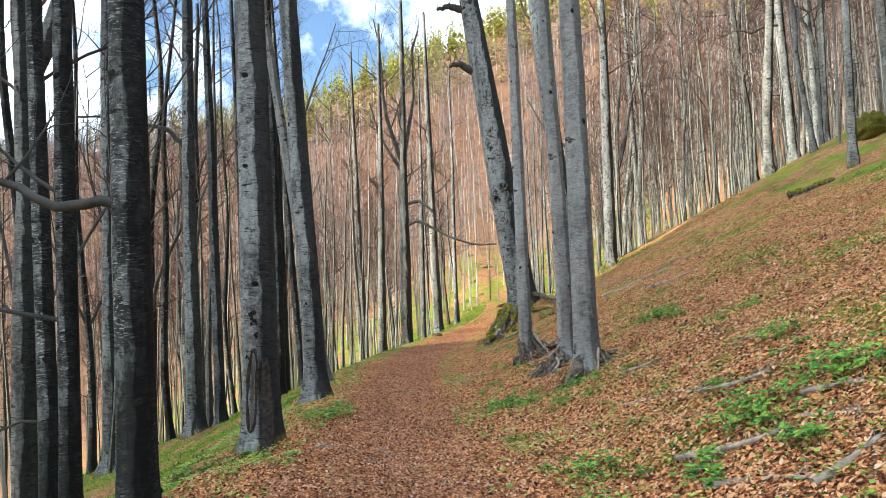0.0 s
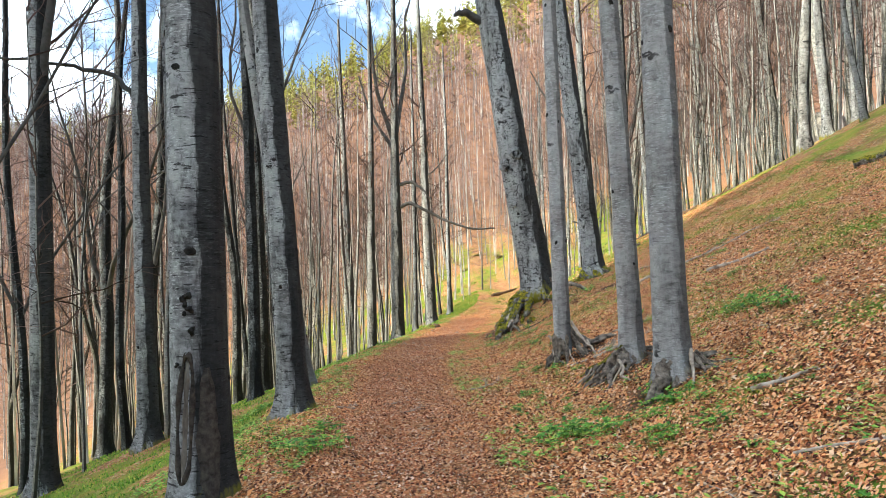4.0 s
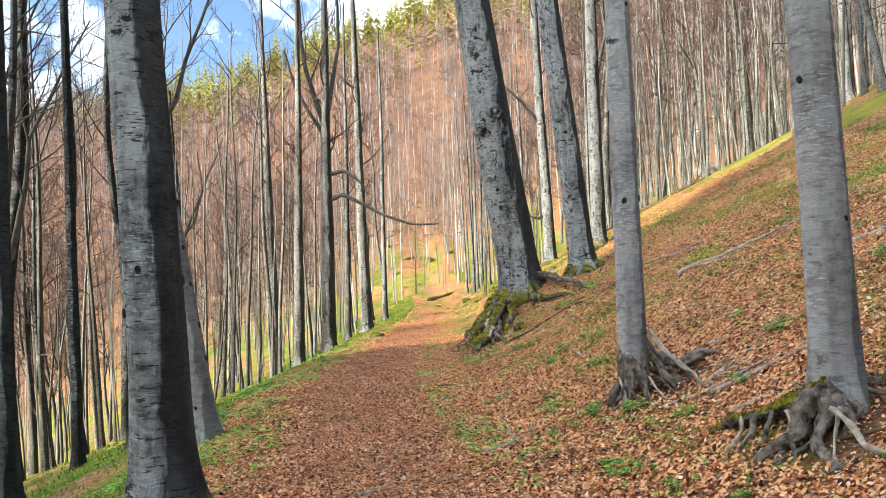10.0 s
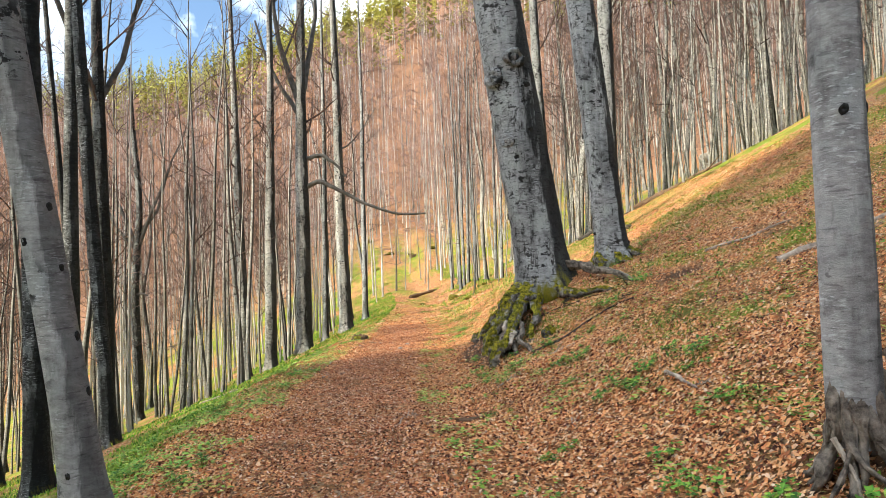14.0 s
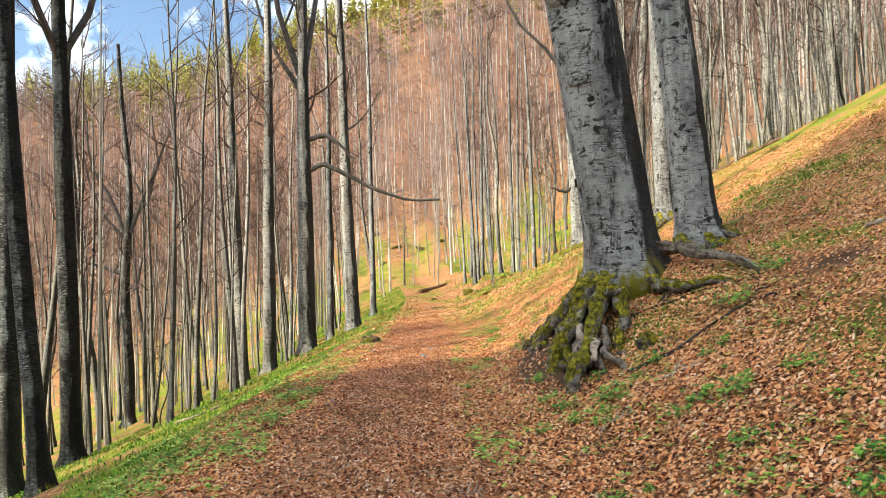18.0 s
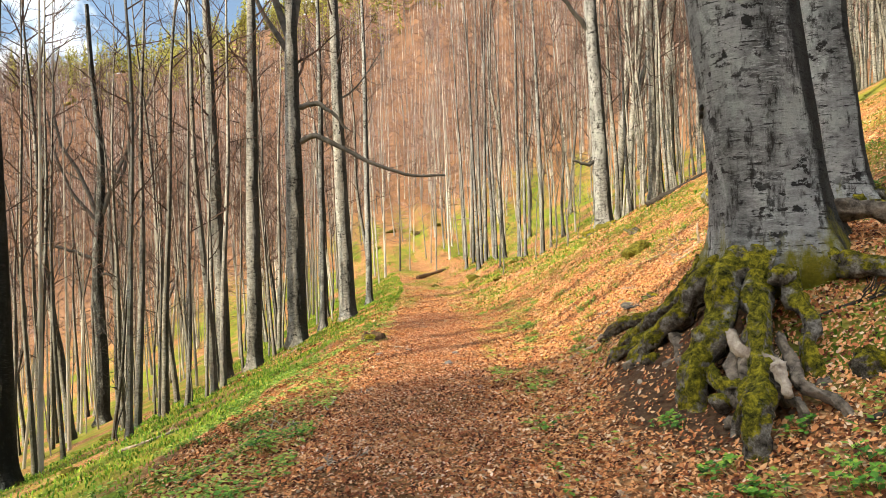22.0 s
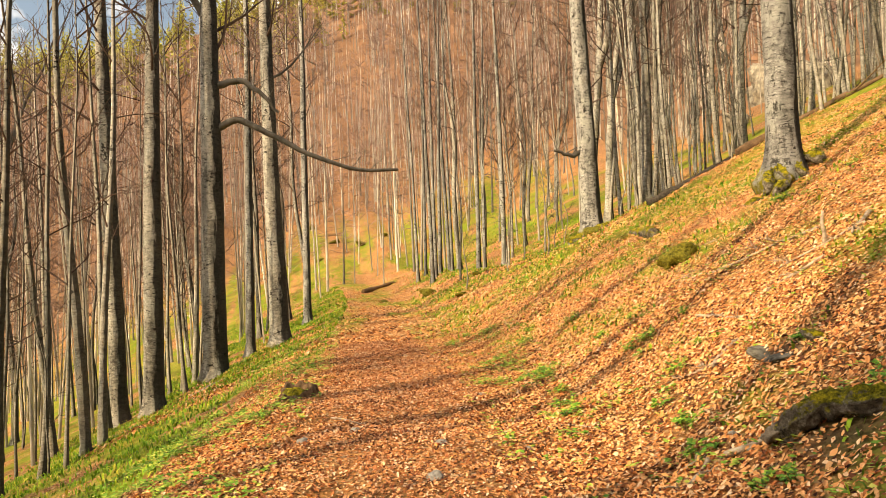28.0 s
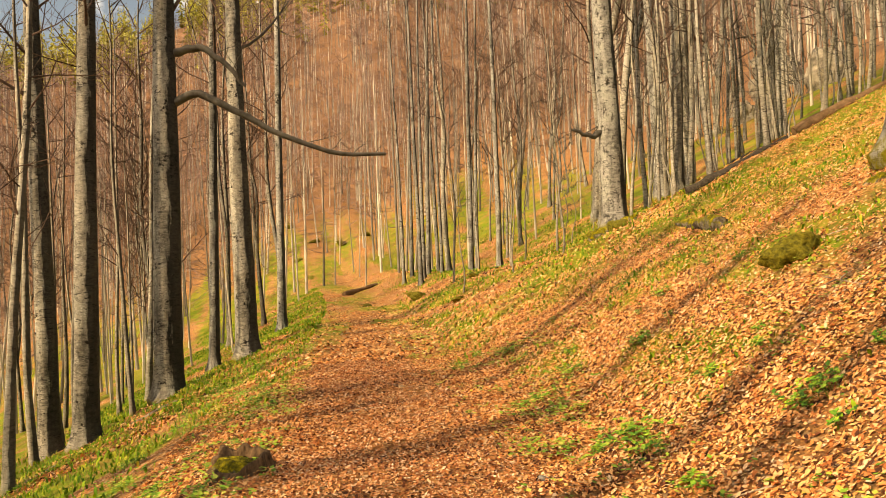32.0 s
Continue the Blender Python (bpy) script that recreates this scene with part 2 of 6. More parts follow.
def ground_material():
    m, t, b = material("forest_floor", 0.9)
    at = t.nodes.new("ShaderNodeAttribute")
    at.attribute_name = "green"
    v = node(t, "TexVoronoi", Scale=17.0, Randomness=1.0)
    co = t.nodes.new("ShaderNodeTexCoord")
    t.links.new(co.outputs["Object"], v.inputs["Vector"])
    sep = t.nodes.new("ShaderNodeSeparateColor")
    t.links.new(v.outputs["Color"], sep.inputs["Color"])
    leaf = litter_colours(t, sep.outputs["Red"])
    v2 = node(t, "TexVoronoi", Scale=29.0, Randomness=1.0)
    t.links.new(co.outputs["Object"], v2.inputs["Vector"])
    sep2 = t.nodes.new("ShaderNodeSeparateColor")
    t.links.new(v2.outputs["Color"], sep2.inputs["Color"])
    leaf = mixed(t, ramped(t, noisy(t, 9, 3), [(0.45, (0, 0, 0)), (0.55, (1, 1, 1))]), leaf, litter_colours(t, sep2.outputs["Green"]))
    leaf = mixed(t, 0.3, leaf, mixed(t, noisy(t, 0.9, 6, 0.65), (0.16, 0.08, 0.04), (0.52, 0.27, 0.12)))
    gaps = ramped(t, v.outputs["Distance"], [(0.48, (0, 0, 0)), (0.68, (0.45,) * 3)])
    leaf = mixed(t, gaps, leaf, (0.05, 0.026, 0.016))
    soil = mixed(t, noisy(t, 40, 4), (0.035, 0.023, 0.015), (0.11, 0.065, 0.038))
    leaf = mixed(t, ramped(t, noisy(t, 2.3, 6, 0.7), [(0.62, (0, 0, 0)), (0.76, (0.45,) * 3)]), leaf, soil)
    grass = mixed(t, noisy(t, 14, 7, 0.75), (0.06, 0.11, 0.01), (0.26, 0.36, 0.035))
    grass = mixed(t, ramped(t, noisy(t, 0.8, 6, 0.7), [(0.44, (0, 0, 0)), (0.60, (0.75,) * 3)]), grass, mixed(t, noisy(t, 17, 6, 0.75), (0.22, 0.13, 0.03), (0.48, 0.38, 0.075)))
    add = t.nodes.new("ShaderNodeMath")
    t.links.new(at.outputs["Fac"], add.inputs[0])
    t.links.new(noisy(t, 1.5, 9, 0.78), add.inputs[1])
    col = mixed(t, ramped(t, add.outputs["Value"], [(0.80, (0, 0, 0)), (1.06, (1, 1, 1))]), leaf, grass)
    mottle = noisy(t, 0.7, 8, 0.72)
    col = mixed(t, ramped(t, mottle, [(0.50, (0, 0, 0)), (0.62, (0.55,) * 3)]), col, mixed(t, noisy(t, 5, 6, 0.7), (0.05, 0.032, 0.018), (0.20, 0.13, 0.05)))
    wood = t.nodes.new("ShaderNodeAttribute")
    wood.attribute_name = "deep_wood"
    floor_ = mixed(t, noisy(t, 0.25, 8, 0.7), (0.11, 0.06, 0.04), (0.36, 0.20, 0.115))
    col = mixed(t, wood.outputs["Fac"], col, floor_)
    bare = t.nodes.new("ShaderNodeAttribute")
    bare.attribute_name = "soil"
    col = mixed(t, bare.outputs["Fac"], col, soil)
    t.links.new(col, b.inputs["Base Color"])
    relief(t, b, mixed(t, 0.5, v.outputs["Distance"], noisy(t, 12, 6, 0.7)), 1.0, 0.06)
    return m


GROUND = ground_material()


def leaf_material(name, stops, rough=0.7, damp_or_dark=0.0):
    m, t, b = material(name, rough)
    g = t.nodes.new("ShaderNodeNewGeometry")
    col = ramped(t, g.outputs["Random Per Island"], stops)
    col = mixed(t, 0.25, col, mixed(t, noisy(t, 60, 3), (0.08, 0.045, 0.03), col), "MIX")
    if damp_or_dark:
        col = mixed(t, ramped(t, noisy(t, 1.1, 6, 0.7), [(0.40, (0, 0, 0)), (0.66, (damp_or_dark,) * 3)]), col, mixed(t, 0.75, col, (0.14, 0.05, 0.025)))
    t.links.new(col, b.inputs["Base Color"])
    return m


LITTER = leaf_material("dry_beech_leaves", [(0.0, (0.035, 0.014, 0.01)), (0.15, (0.17, 0.055, 0.028)), (0.27, (0.60, 0.205, 0.075)), (0.5, (0.92, 0.42, 0.16)), (0.85, (0.95, 0.56, 0.27)), (1.0, (0.96, 0.73, 0.50))], damp_or_dark=0.16)
TRODDEN = leaf_material("trodden_beech_leaves", [(0.0, (0.03, 0.012, 0.009)), (0.17, (0.15, 0.047, 0.025)), (0.34, (0.48, 0.165, 0.07)), (0.6, (0.80, 0.35, 0.155)), (0.84, (0.90, 0.53, 0.30)), (1.0, (0.95, 0.75, 0.57))], damp_or_dark=0.4)
HERB = leaf_material("herb_leaves", [(0.0, (0.03, 0.11, 0.018)), (0.35, (0.085, 0.26, 0.03)), (0.7, (0.20, 0.42, 0.045)), (1.0, (0.42, 0.58, 0.08))], 0.5)
SEEDLING = leaf_material("seedling_leaves", [(0.0, (0.09, 0.22, 0.03)), (0.4, (0.20, 0.42, 0.05)), (0.75, (0.40, 0.52, 0.08)), (1.0, (0.60, 0.58, 0.14))], 0.6)
BLADE = leaf_material("grass_blades", [(0.0, (0.055, 0.16, 0.015)), (0.4, (0.14, 0.33, 0.03)), (0.75, (0.34, 0.52, 0.045)), (1.0, (0.58, 0.54, 0.09))], 0.65)
DEADWOOD = plain("dead_wood", (0.16, 0.115, 0.085), (0.62, 0.53, 0.42), 9.0, bump=0.008, stretch=(1, 1, 1))
ROOT = plain("root_bark", (0.022, 0.017, 0.013), (0.34, 0.285, 0.225), 12.0, bump=0.04)


def mossy_root():
    m, t, b = material("mossy_root_bark", 0.88)
    wood = ramped(t, noisy(t, 11, 8, 0.78), [(0.36, (0.02, 0.017, 0.014)), (0.5, (0.16, 0.14, 0.115)), (0.64, (0.46, 0.44, 0.40))])
    green = ramped(t, noisy(t, 13, 8, 0.8), [(0.38, (0.015, 0.018, 0.004)), (0.5, (0.16, 0.15, 0.015)), (0.62, (0.50, 0.42, 0.03))])
    geo, axes, lie = t.nodes.new("ShaderNodeNewGeometry"), t.nodes.new("ShaderNodeSeparateXYZ"), t.nodes.new("ShaderNodeMath")
    t.links.new(geo.outputs["Normal"], axes.inputs["Vector"])
    lie.operation = "MULTIPLY_ADD"
    lie.inputs[1].default_value = 0.2
    cover = noisy(t, 4.5, 7, 0.72)
    t.links.new(axes.outputs["Z"], lie.inputs[0])
    t.links.new(cover, lie.inputs[2])
    t.links.new(mixed(t, ramped(t, lie.outputs["Value"], [(0.50, (0, 0, 0)), (0.58, (1, 1, 1))]), wood, green), b.inputs["Base Color"])
    relief(t, b, mixed(t, 0.5, cover, noisy(t, 38, 6, 0.75)), 1.0, 0.07)
    return m


MOSSY_ROOT = mossy_root()
WOUND = plain("weathered_wound_wood", (0.07, 0.058, 0.046), (0.30, 0.27, 0.23), 7.0, bump=0.015, stretch=(1.5, 1.5, 0.4))
KNOT = plain("black_bark_knot", (0.008, 0.008, 0.007), (0.045, 0.042, 0.038), 26.0, bump=0.01)
MOSS = plain("moss", (0.035, 0.038, 0.008), (0.25, 0.225, 0.035), 20.0, bump=0.08)
STONE = plain("field_stone", (0.16, 0.155, 0.145), (0.38, 0.37, 0.35), 6.0, bump=0.01)
STONE_DARK = plain("dark_bank_stone", (0.03, 0.028, 0.024), (0.22, 0.21, 0.18), 9.0, bump=0.03)
STONE_PALE = plain("pale_limestone", (0.10, 0.09, 0.075), (0.46, 0.42, 0.34), 2.4, bump=0.12)
ROTTEN = plain("rotten_stump_wood", (0.025, 0.017, 0.011), (0.22, 0.14, 0.085), 9.0, bump=0.04, stretch=(2.2, 2.2, 0.5))
EARTH_DARK = plain("dark_torn_bark", (0.02, 0.018, 0.016), (0.10, 0.085, 0.07), 16.0, bump=0.03)
EARTH = plain("bare_earth", (0.10, 0.06, 0.035), (0.22, 0.14, 0.085), 8.0, bump=0.02)


# ---- the shape of the land ----
def curve_of(knots):
    ks, vs = [k for k, _ in knots], [v for _, v in knots]
    fine = np.arange(ks[0], ks[-1] + 0.5, 0.5)
    vals = np.interp(fine, ks, vs)
    kern = np.hanning(17)
    vals = np.convolve(np.pad(vals, 8, mode="edge"), kern / kern.sum(), mode="valid")
    return lambda y: np.interp(y, fine, vals)


# the trail: its middle line and its height along y
trail_x = curve_of([(-40, 3.0), (-12, 0.6), (0, 0.0), (6, -0.7), (12, -1.0), (20, -1.3), (27, -0.4), (34, 0.9), (46, 2.3), (62, 4.6), (85, 6.6), (120, 8.0), (200, 8.0)])
trail_z = curve_of([(-40, 1.2), (-12, 0.3), (0, -0.08), (5, -0.35), (11, -0.66), (20, -0.88), (28, -0.98), (34, -1.15), (46, -1.4), (62, -1.5), (85, -1.5), (120, -0.5), (200, 0.5)])


def soft(v, w):
    return w * np.logaddexp(0.0, v / w)


def rise(v):
    return v * v * (3 - 2 * v)


def land(x, y):
    """The height of the ground, without its small bumps."""
    x, y = np.asarray(x, float), np.asarray(y, float)
    u = x - trail_x(y)
    steep = 0.45 + 0.09 * rise(np.clip((y - 20) / 8, 0, 1))
    up = steep * soft(u - 2.05, 0.3) - 0.1 * soft(u - 22, 4.0) - 0.16 * soft(u - 70, 12.0)
    down = (0.37 + 0.05 * rise(np.clip((y - 34) / 10, 0, 1))) * soft(-u - 1.5, 0.3) - 0.07 * soft(-u - 12, 3.0) - 0.33 * soft(-u - 75, 10.0)
    z = trail_z(y) + up - down + 0.75 * np.exp(-((x - 3.0) ** 2 + (y - 25.0) ** 2) / 1.9)
    # beyond the rib of the slope, which runs down to the trail's bend, the ground falls off
    past = 0.61 * (x - 10.8) + 0.79 * (y - 42.3)
    z = z - 1.6 * np.tanh(0.105 * soft(past - 0.4, 0.5)) * rise(np.clip((u - 4.5) / 4, 0, 1))
    # the mountain that closes the valley ahead
    ahead = np.clip((y - 95 + 0.1 * np.minimum(x, 0)) / 230, 0, 1)
    z = z + (104 + 11 * rise(np.clip((x + 230) / 220, 0, 1))) * (0.25 * ahead + 0.75 * rise(ahead))
    # unseen spur added behind the valley's far side to shade the trail's first half
    along, across = -(0.94 * x + 0.34 * y), 0.94 * (y - 27) - 0.34 * x
    added_spur = rise(np.clip((along - 60) / 95, 0, 1)) * rise(np.clip((25.5 - across) / 20, 0, 1)) * rise(np.clip((across + 260) / 120, 0, 1))
    return z + 166 * added_spur


# ---- mesh building ----
class Mesher:
    """Collects tubes and facets and turns them into one mesh."""

    def __init__(self):
        self.v, self.f, self.n = [], [], 0

    def add(self, verts, faces):
        self.v.append(np.asarray(verts, float))
        self.f.append(np.asarray(faces, int) + self.n)
        self.n += len(verts)

    def tube(self, pts, rad, sides, flute=None, tip=False):
        pts, rad = np.asarray(pts, float), np.asarray(rad, float)
        k = len(pts)
        tan = np.gradient(pts, axis=0)
        tan /= np.linalg.norm(tan, axis=1)[:, None] + 1e-9
        ref = np.array([0.0, 1.0, 0.0]) if abs(tan[0][1]) < 0.8 else np.array([1.0, 0.0, 0.0])
        a = np.cross(tan, ref)
        a /= np.linalg.norm(a, axis=1)[:, None] + 1e-9
        b = np.cross(tan, a)
        th = np.arange(sides) * 2 * math.pi / sides
        r = rad[:, None] * (np.ones(sides) if flute is None else flute(np.arange(k)[:, None], th[None, :]))
        ring = pts[:, None, :] + r[..., None] * (np.cos(th)[None, :, None] * a[:, None, :] + np.sin(th)[None, :, None] * b[:, None, :])
        i, j = np.meshgrid(np.arange(k - 1), np.arange(sides), indexing="ij")
        j2 = (j + 1) % sides
        quads = np.stack([i * sides + j, (i + 1) * sides + j, (i + 1) * sides + j2, i * sides + j2], -1).reshape(-1, 4)
        self.add(ring.reshape(-1, 3), quads)
        if tip:
            base = self.n - sides
            self.add([pts[-1] + tan[-1] * rad[-1] * 0.4], [])
            c = np.arange(sides)
            self.f.append(np.stack([base + c, np.full(sides, self.n - 1), base + (c + 1) % sides, base + (c + 1) % sides], -1))

    def mesh(self, name, mat, smooth=True):
        me = bpy.data.meshes.new(name)
        v = np.concatenate(self.v)
        fs = [np.asarray(f) for f in self.f if len(f)]
        tri = [f for f in fs if f.shape[1] == 3]
        quad = [f for f in fs if f.shape[1] == 4]
        quad = np.concatenate(quad) if quad else np.zeros((0, 4), int)
        flat = quad[:, 2] == quad[:, 3] if len(quad) else np.zeros(0, bool)
        tri = np.concatenate(tri + [quad[flat][:, :3]]) if (tri or flat.any()) else np.zeros((0, 3), int)
        quad = quad[~flat]
        loops = np.concatenate([tri.ravel(), quad.ravel()])
        sizes = np.concatenate([np.full(len(tri), 3), np.full(len(quad), 4)])
        me.vertices.add(len(v))
        me.vertices.foreach_set("co", v.ravel())
        me.loops.add(len(loops))
        me.loops.foreach_set("vertex_index", loops.astype(np.int32))
        me.polygons.add(len(sizes))
        me.polygons.foreach_set("loop_start", np.concatenate([[0], np.cumsum(sizes)[:-1]]).astype(np.int32))
        me.polygons.foreach_set("use_smooth", np.full(len(sizes), smooth))
        me.update(calc_edges=True)
        me.materials.append(mat)
        return me


def part(name, ms, mat, parent, label="", smooth=True):
    me = ms if isinstance(ms, bpy.types.Mesh) else ms.mesh(name, mat, smooth)
    ob = new(name, me)
    ob.parent = parent
    return tagged(ob, label) if label else ob


def thing(name, x, y, z, label, category, group="", kind=""):
    ob = new(name)
    ob.location = (x, y, z)
    ob.empty_display_size = 0.2
    return tagged(ob, label, category, group, kind)


def bumps(x, y):
    """Small unevenness of the ground in metres."""
    fade = np.clip((75 - np.abs(y - 20)) / 25, 0, 1) * np.clip((40 - np.abs(x)) / 15, 0, 1)
    return fade * (0.05 * np.sin(1.3 * x + 0.7 * y + 2.0 * np.sin(0.6 * y)) * np.sin(0.9 * y - 1.1 * x) + 0.025 * np.sin(3.1 * x + 1.7 * y) * np.sin(2.7 * y - 2.2 * x + np.sin(1.9 * x)) + 0.012 * np.sin(7.3 * x - 3.0 * y) * np.sin(6.1 * y + 2.0 * x))


def ground_z(x, y):
    return land(x, y) + bumps(np.asarray(x, float), np.asarray(y, float))


def floor_at(x, y):
    return float(ground_z(x, y))


def patchy(x, y):
    return np.sin(1.1 * x + 0.6 * y + 1.7 * np.sin(0.5 * y + 0.8)) * np.sin(0.8 * y - 0.9 * x + 1.3 * np.sin(0.7 * x)) + 0.5 * np.sin(2.9 * x - 1.3 * y) * np.sin(2.3 * y + 1.6 * x)


def green_of(x, y):
    """How grassy the ground is, 0 to 1, over the place."""
    u = x - trail_x(y)
    near = np.clip((150 - y) / 40, 0, 1) * np.clip((np.where(u < 0, 75, 40) - np.abs(u)) / 20, 0, 1)
    left = np.clip((-u - np.interp(y, (24, 29, 38, 46), (1.45, 2.3, 2.3, 1.6))) / 0.8, 0, 1) * np.clip((60 + u) / 14, 0.35, 1)
    far = np.clip((y - 33) / 12, 0, 1) * np.clip((np.abs(u - 0.3) - np.interp(y, (38, 64), (0.6, -0.6))) / 0.6, 0, 1)
    right = 0.28 * np.clip((u - 1.8) / 1.0, 0, 1) + 0.12 * np.clip((u - 6) / 5, 0, 1)
    g = 0.47 * left + (0.37 + 0.1 * np.clip((u - 4) / 3, 0, 1)) * far * (1 - left) + right * (1 - far)
    g = g + 0.1 * np.clip((u - 3.6) / 2, 0, 1) * np.clip((y - 33) / 4, 0, 1) * np.clip((50 - y) / 6, 0, 1)
    g = g + 0.22 * np.clip((y - 40) / 15, 0, 1) * patchy(0.55 * x + 2, 0.4 * y)
    return np.clip((g + 0.2 * patchy(x, y) * np.clip(np.abs(u) - 0.8, 0, 1)) * near, 0, 1)


def soil_of(x, y):
    """Bare trodden or washed-out soil, 0 to 1: under the exposed roots and on the bank."""
    spots = ((2.3, 15.5, 0.45), (2.2, 12.9, 0.4), (2.1, 11.4, 0.35), (2.0, 24.6, 0.45), (1.65, 23.6, 0.42), (1.75, 25.3, 0.4), (1.45, 24.3, 0.35), (3.45, 28.95, 0.17), (2.6, 27.45, 0.22), (4.6, 22.6, 0.35))
    return np.clip(1.3 * sum(np.exp(-((x - cx) ** 2 + (y - cy) ** 2) / (2 * w * w)) for cx, cy, w in spots) - 0.25, 0, 0.9)


# ---- the ground ----
def graded(lo, fine_lo, fine_hi, hi, step, grow):
    mid = list(np.arange(fine_lo, fine_hi, step))
    up, s = [fine_hi], step
    while up[-1] < hi:
        s = min(s * grow, 9.0)
        up.append(up[-1] + s)
    down, s = [], step
    at = fine_lo
    while at > lo:
        s = min(s * grow, 9.0)
        at -= s
        down.append(at)
    return np.array(down[::-1] + mid + up)


xs, ys = graded(-420, -5.5, 10.0, 420, 0.13, 1.09), graded(-320, 0.5, 44.0, 560, 0.13, 1.09)
gx, gy = np.meshgrid(xs, ys)
gz = ground_z(gx, gy)
ms = Mesher()
nx, ny = len(xs), len(ys)
i, j = np.meshgrid(np.arange(ny - 1), np.arange(nx - 1), indexing="ij")
ms.add(np.stack([gx, gy, gz], -1).reshape(-1, 3), np.stack([i * nx + j, i * nx + j + 1, (i + 1) * nx + j + 1, (i + 1) * nx + j], -1).reshape(-1, 4))
ground = tagged(new("ground", ms.mesh("ground", GROUND)), "forest floor of dead beech leaves, soil and thin spring grass", "ground", kind="structure")
bare_soil = ground.data.attributes.new("soil", "FLOAT", "POINT")
bare_soil.data.foreach_set("value", soil_of(gx, gy).ravel())
deep = ground.data.attributes.new("deep_wood", "FLOAT", "POINT")
deep.data.foreach_set("value", np.clip(np.maximum((gy - 115) / 30, (np.abs(gx - trail_x(gy)) - np.where(gx < 0, 55, 28)) / 14), 0, 1).ravel())
tint = ground.data.attributes.new("green", "FLOAT", "POINT")
tint.data.foreach_set("value", green_of(gx, gy).ravel())


# ---- beeches ----
THIN = 0.0048


def bough(ms, rng, start, way, length, r, level, sides, up=0.25):
    """A limb with its twigs."""
    k = 6 if level > 1 else 4
    p, d = np.array(start, float), np.array(way, float)
    d /= np.linalg.norm(d)
    pts, dirs = [p], [d]
    for _ in range(k):
        d = d + rng.normal(0, 0.16, 3) + np.array([0, 0, up * 0.35])
        d /= np.linalg.norm(d)
        p = p + d * length / k
        pts.append(p)
        dirs.append(d)
    rad = r * np.linspace(1, 0.22, k + 1)
    ms.tube(pts, rad, sides)
    if level <= 0:
        return
    count = (0, 5, 7, 6)[level]
    for c in range(count):
        f = 0.25 + 0.75 * (c + rng.random()) / count
        q = min(int(f * k), k - 1)
        base = pts[q] + (pts[q + 1] - pts[q]) * (f * k - q)
        side = rng.normal(0, 1, 3)
        side -= side.dot(dirs[q]) * dirs[q]
        side /= np.linalg.norm(side) + 1e-9
        w = dirs[q] * 0.75 + side * 0.75
        bough(ms, rng, base, w, length * rng.uniform(0.35, 0.6) * (1.15 - 0.5 * f), max(rad[q] * 0.5, THIN), level - 1, 4 if level > 2 else 3, up)


def stem_line(rng, height, lean_x, lean_y, sway, k):
    h = np.linspace(0, 1, k)
    a, b, c, d = rng.uniform(0, 6.3, 4)
    wob_x = sway * (np.sin(5 * h + a) - np.sin(a)) + 0.4 * sway * (np.sin(13 * h + c) - np.sin(c))
    wob_y = sway * (np.sin(4 * h + b) - np.sin(b)) + 0.4 * sway * (np.sin(11 * h + d) - np.sin(d))
    return np.stack([lean_x * h * height + wob_x, lean_y * h * height + wob_y, h * height], -1)


def stem_at(line, z):
    return np.array([np.interp(z, line[:, 2], line[:, 0]), np.interp(z, line[:, 2], line[:, 1]), z])


def gnarled(rows, sides, seed, fine=1.0):
    """Radius factors of a rough, knobbly root."""
    g = np.empty((rows, sides))
    for i in range(rows):
        for j in range(sides):
            a = 2 * math.pi * j / sides
            p = Vector((i * 0.14 + seed, 1.5 * math.cos(a), 1.5 * math.sin(a)))
            g[i, j] = 1 + 0.5 * noise.noise(p) + 0.32 * noise.noise(p * 2.3) + 0.2 * fine * noise.noise(p * 5.1)
    return np.clip(g, 0.45, 1.8)


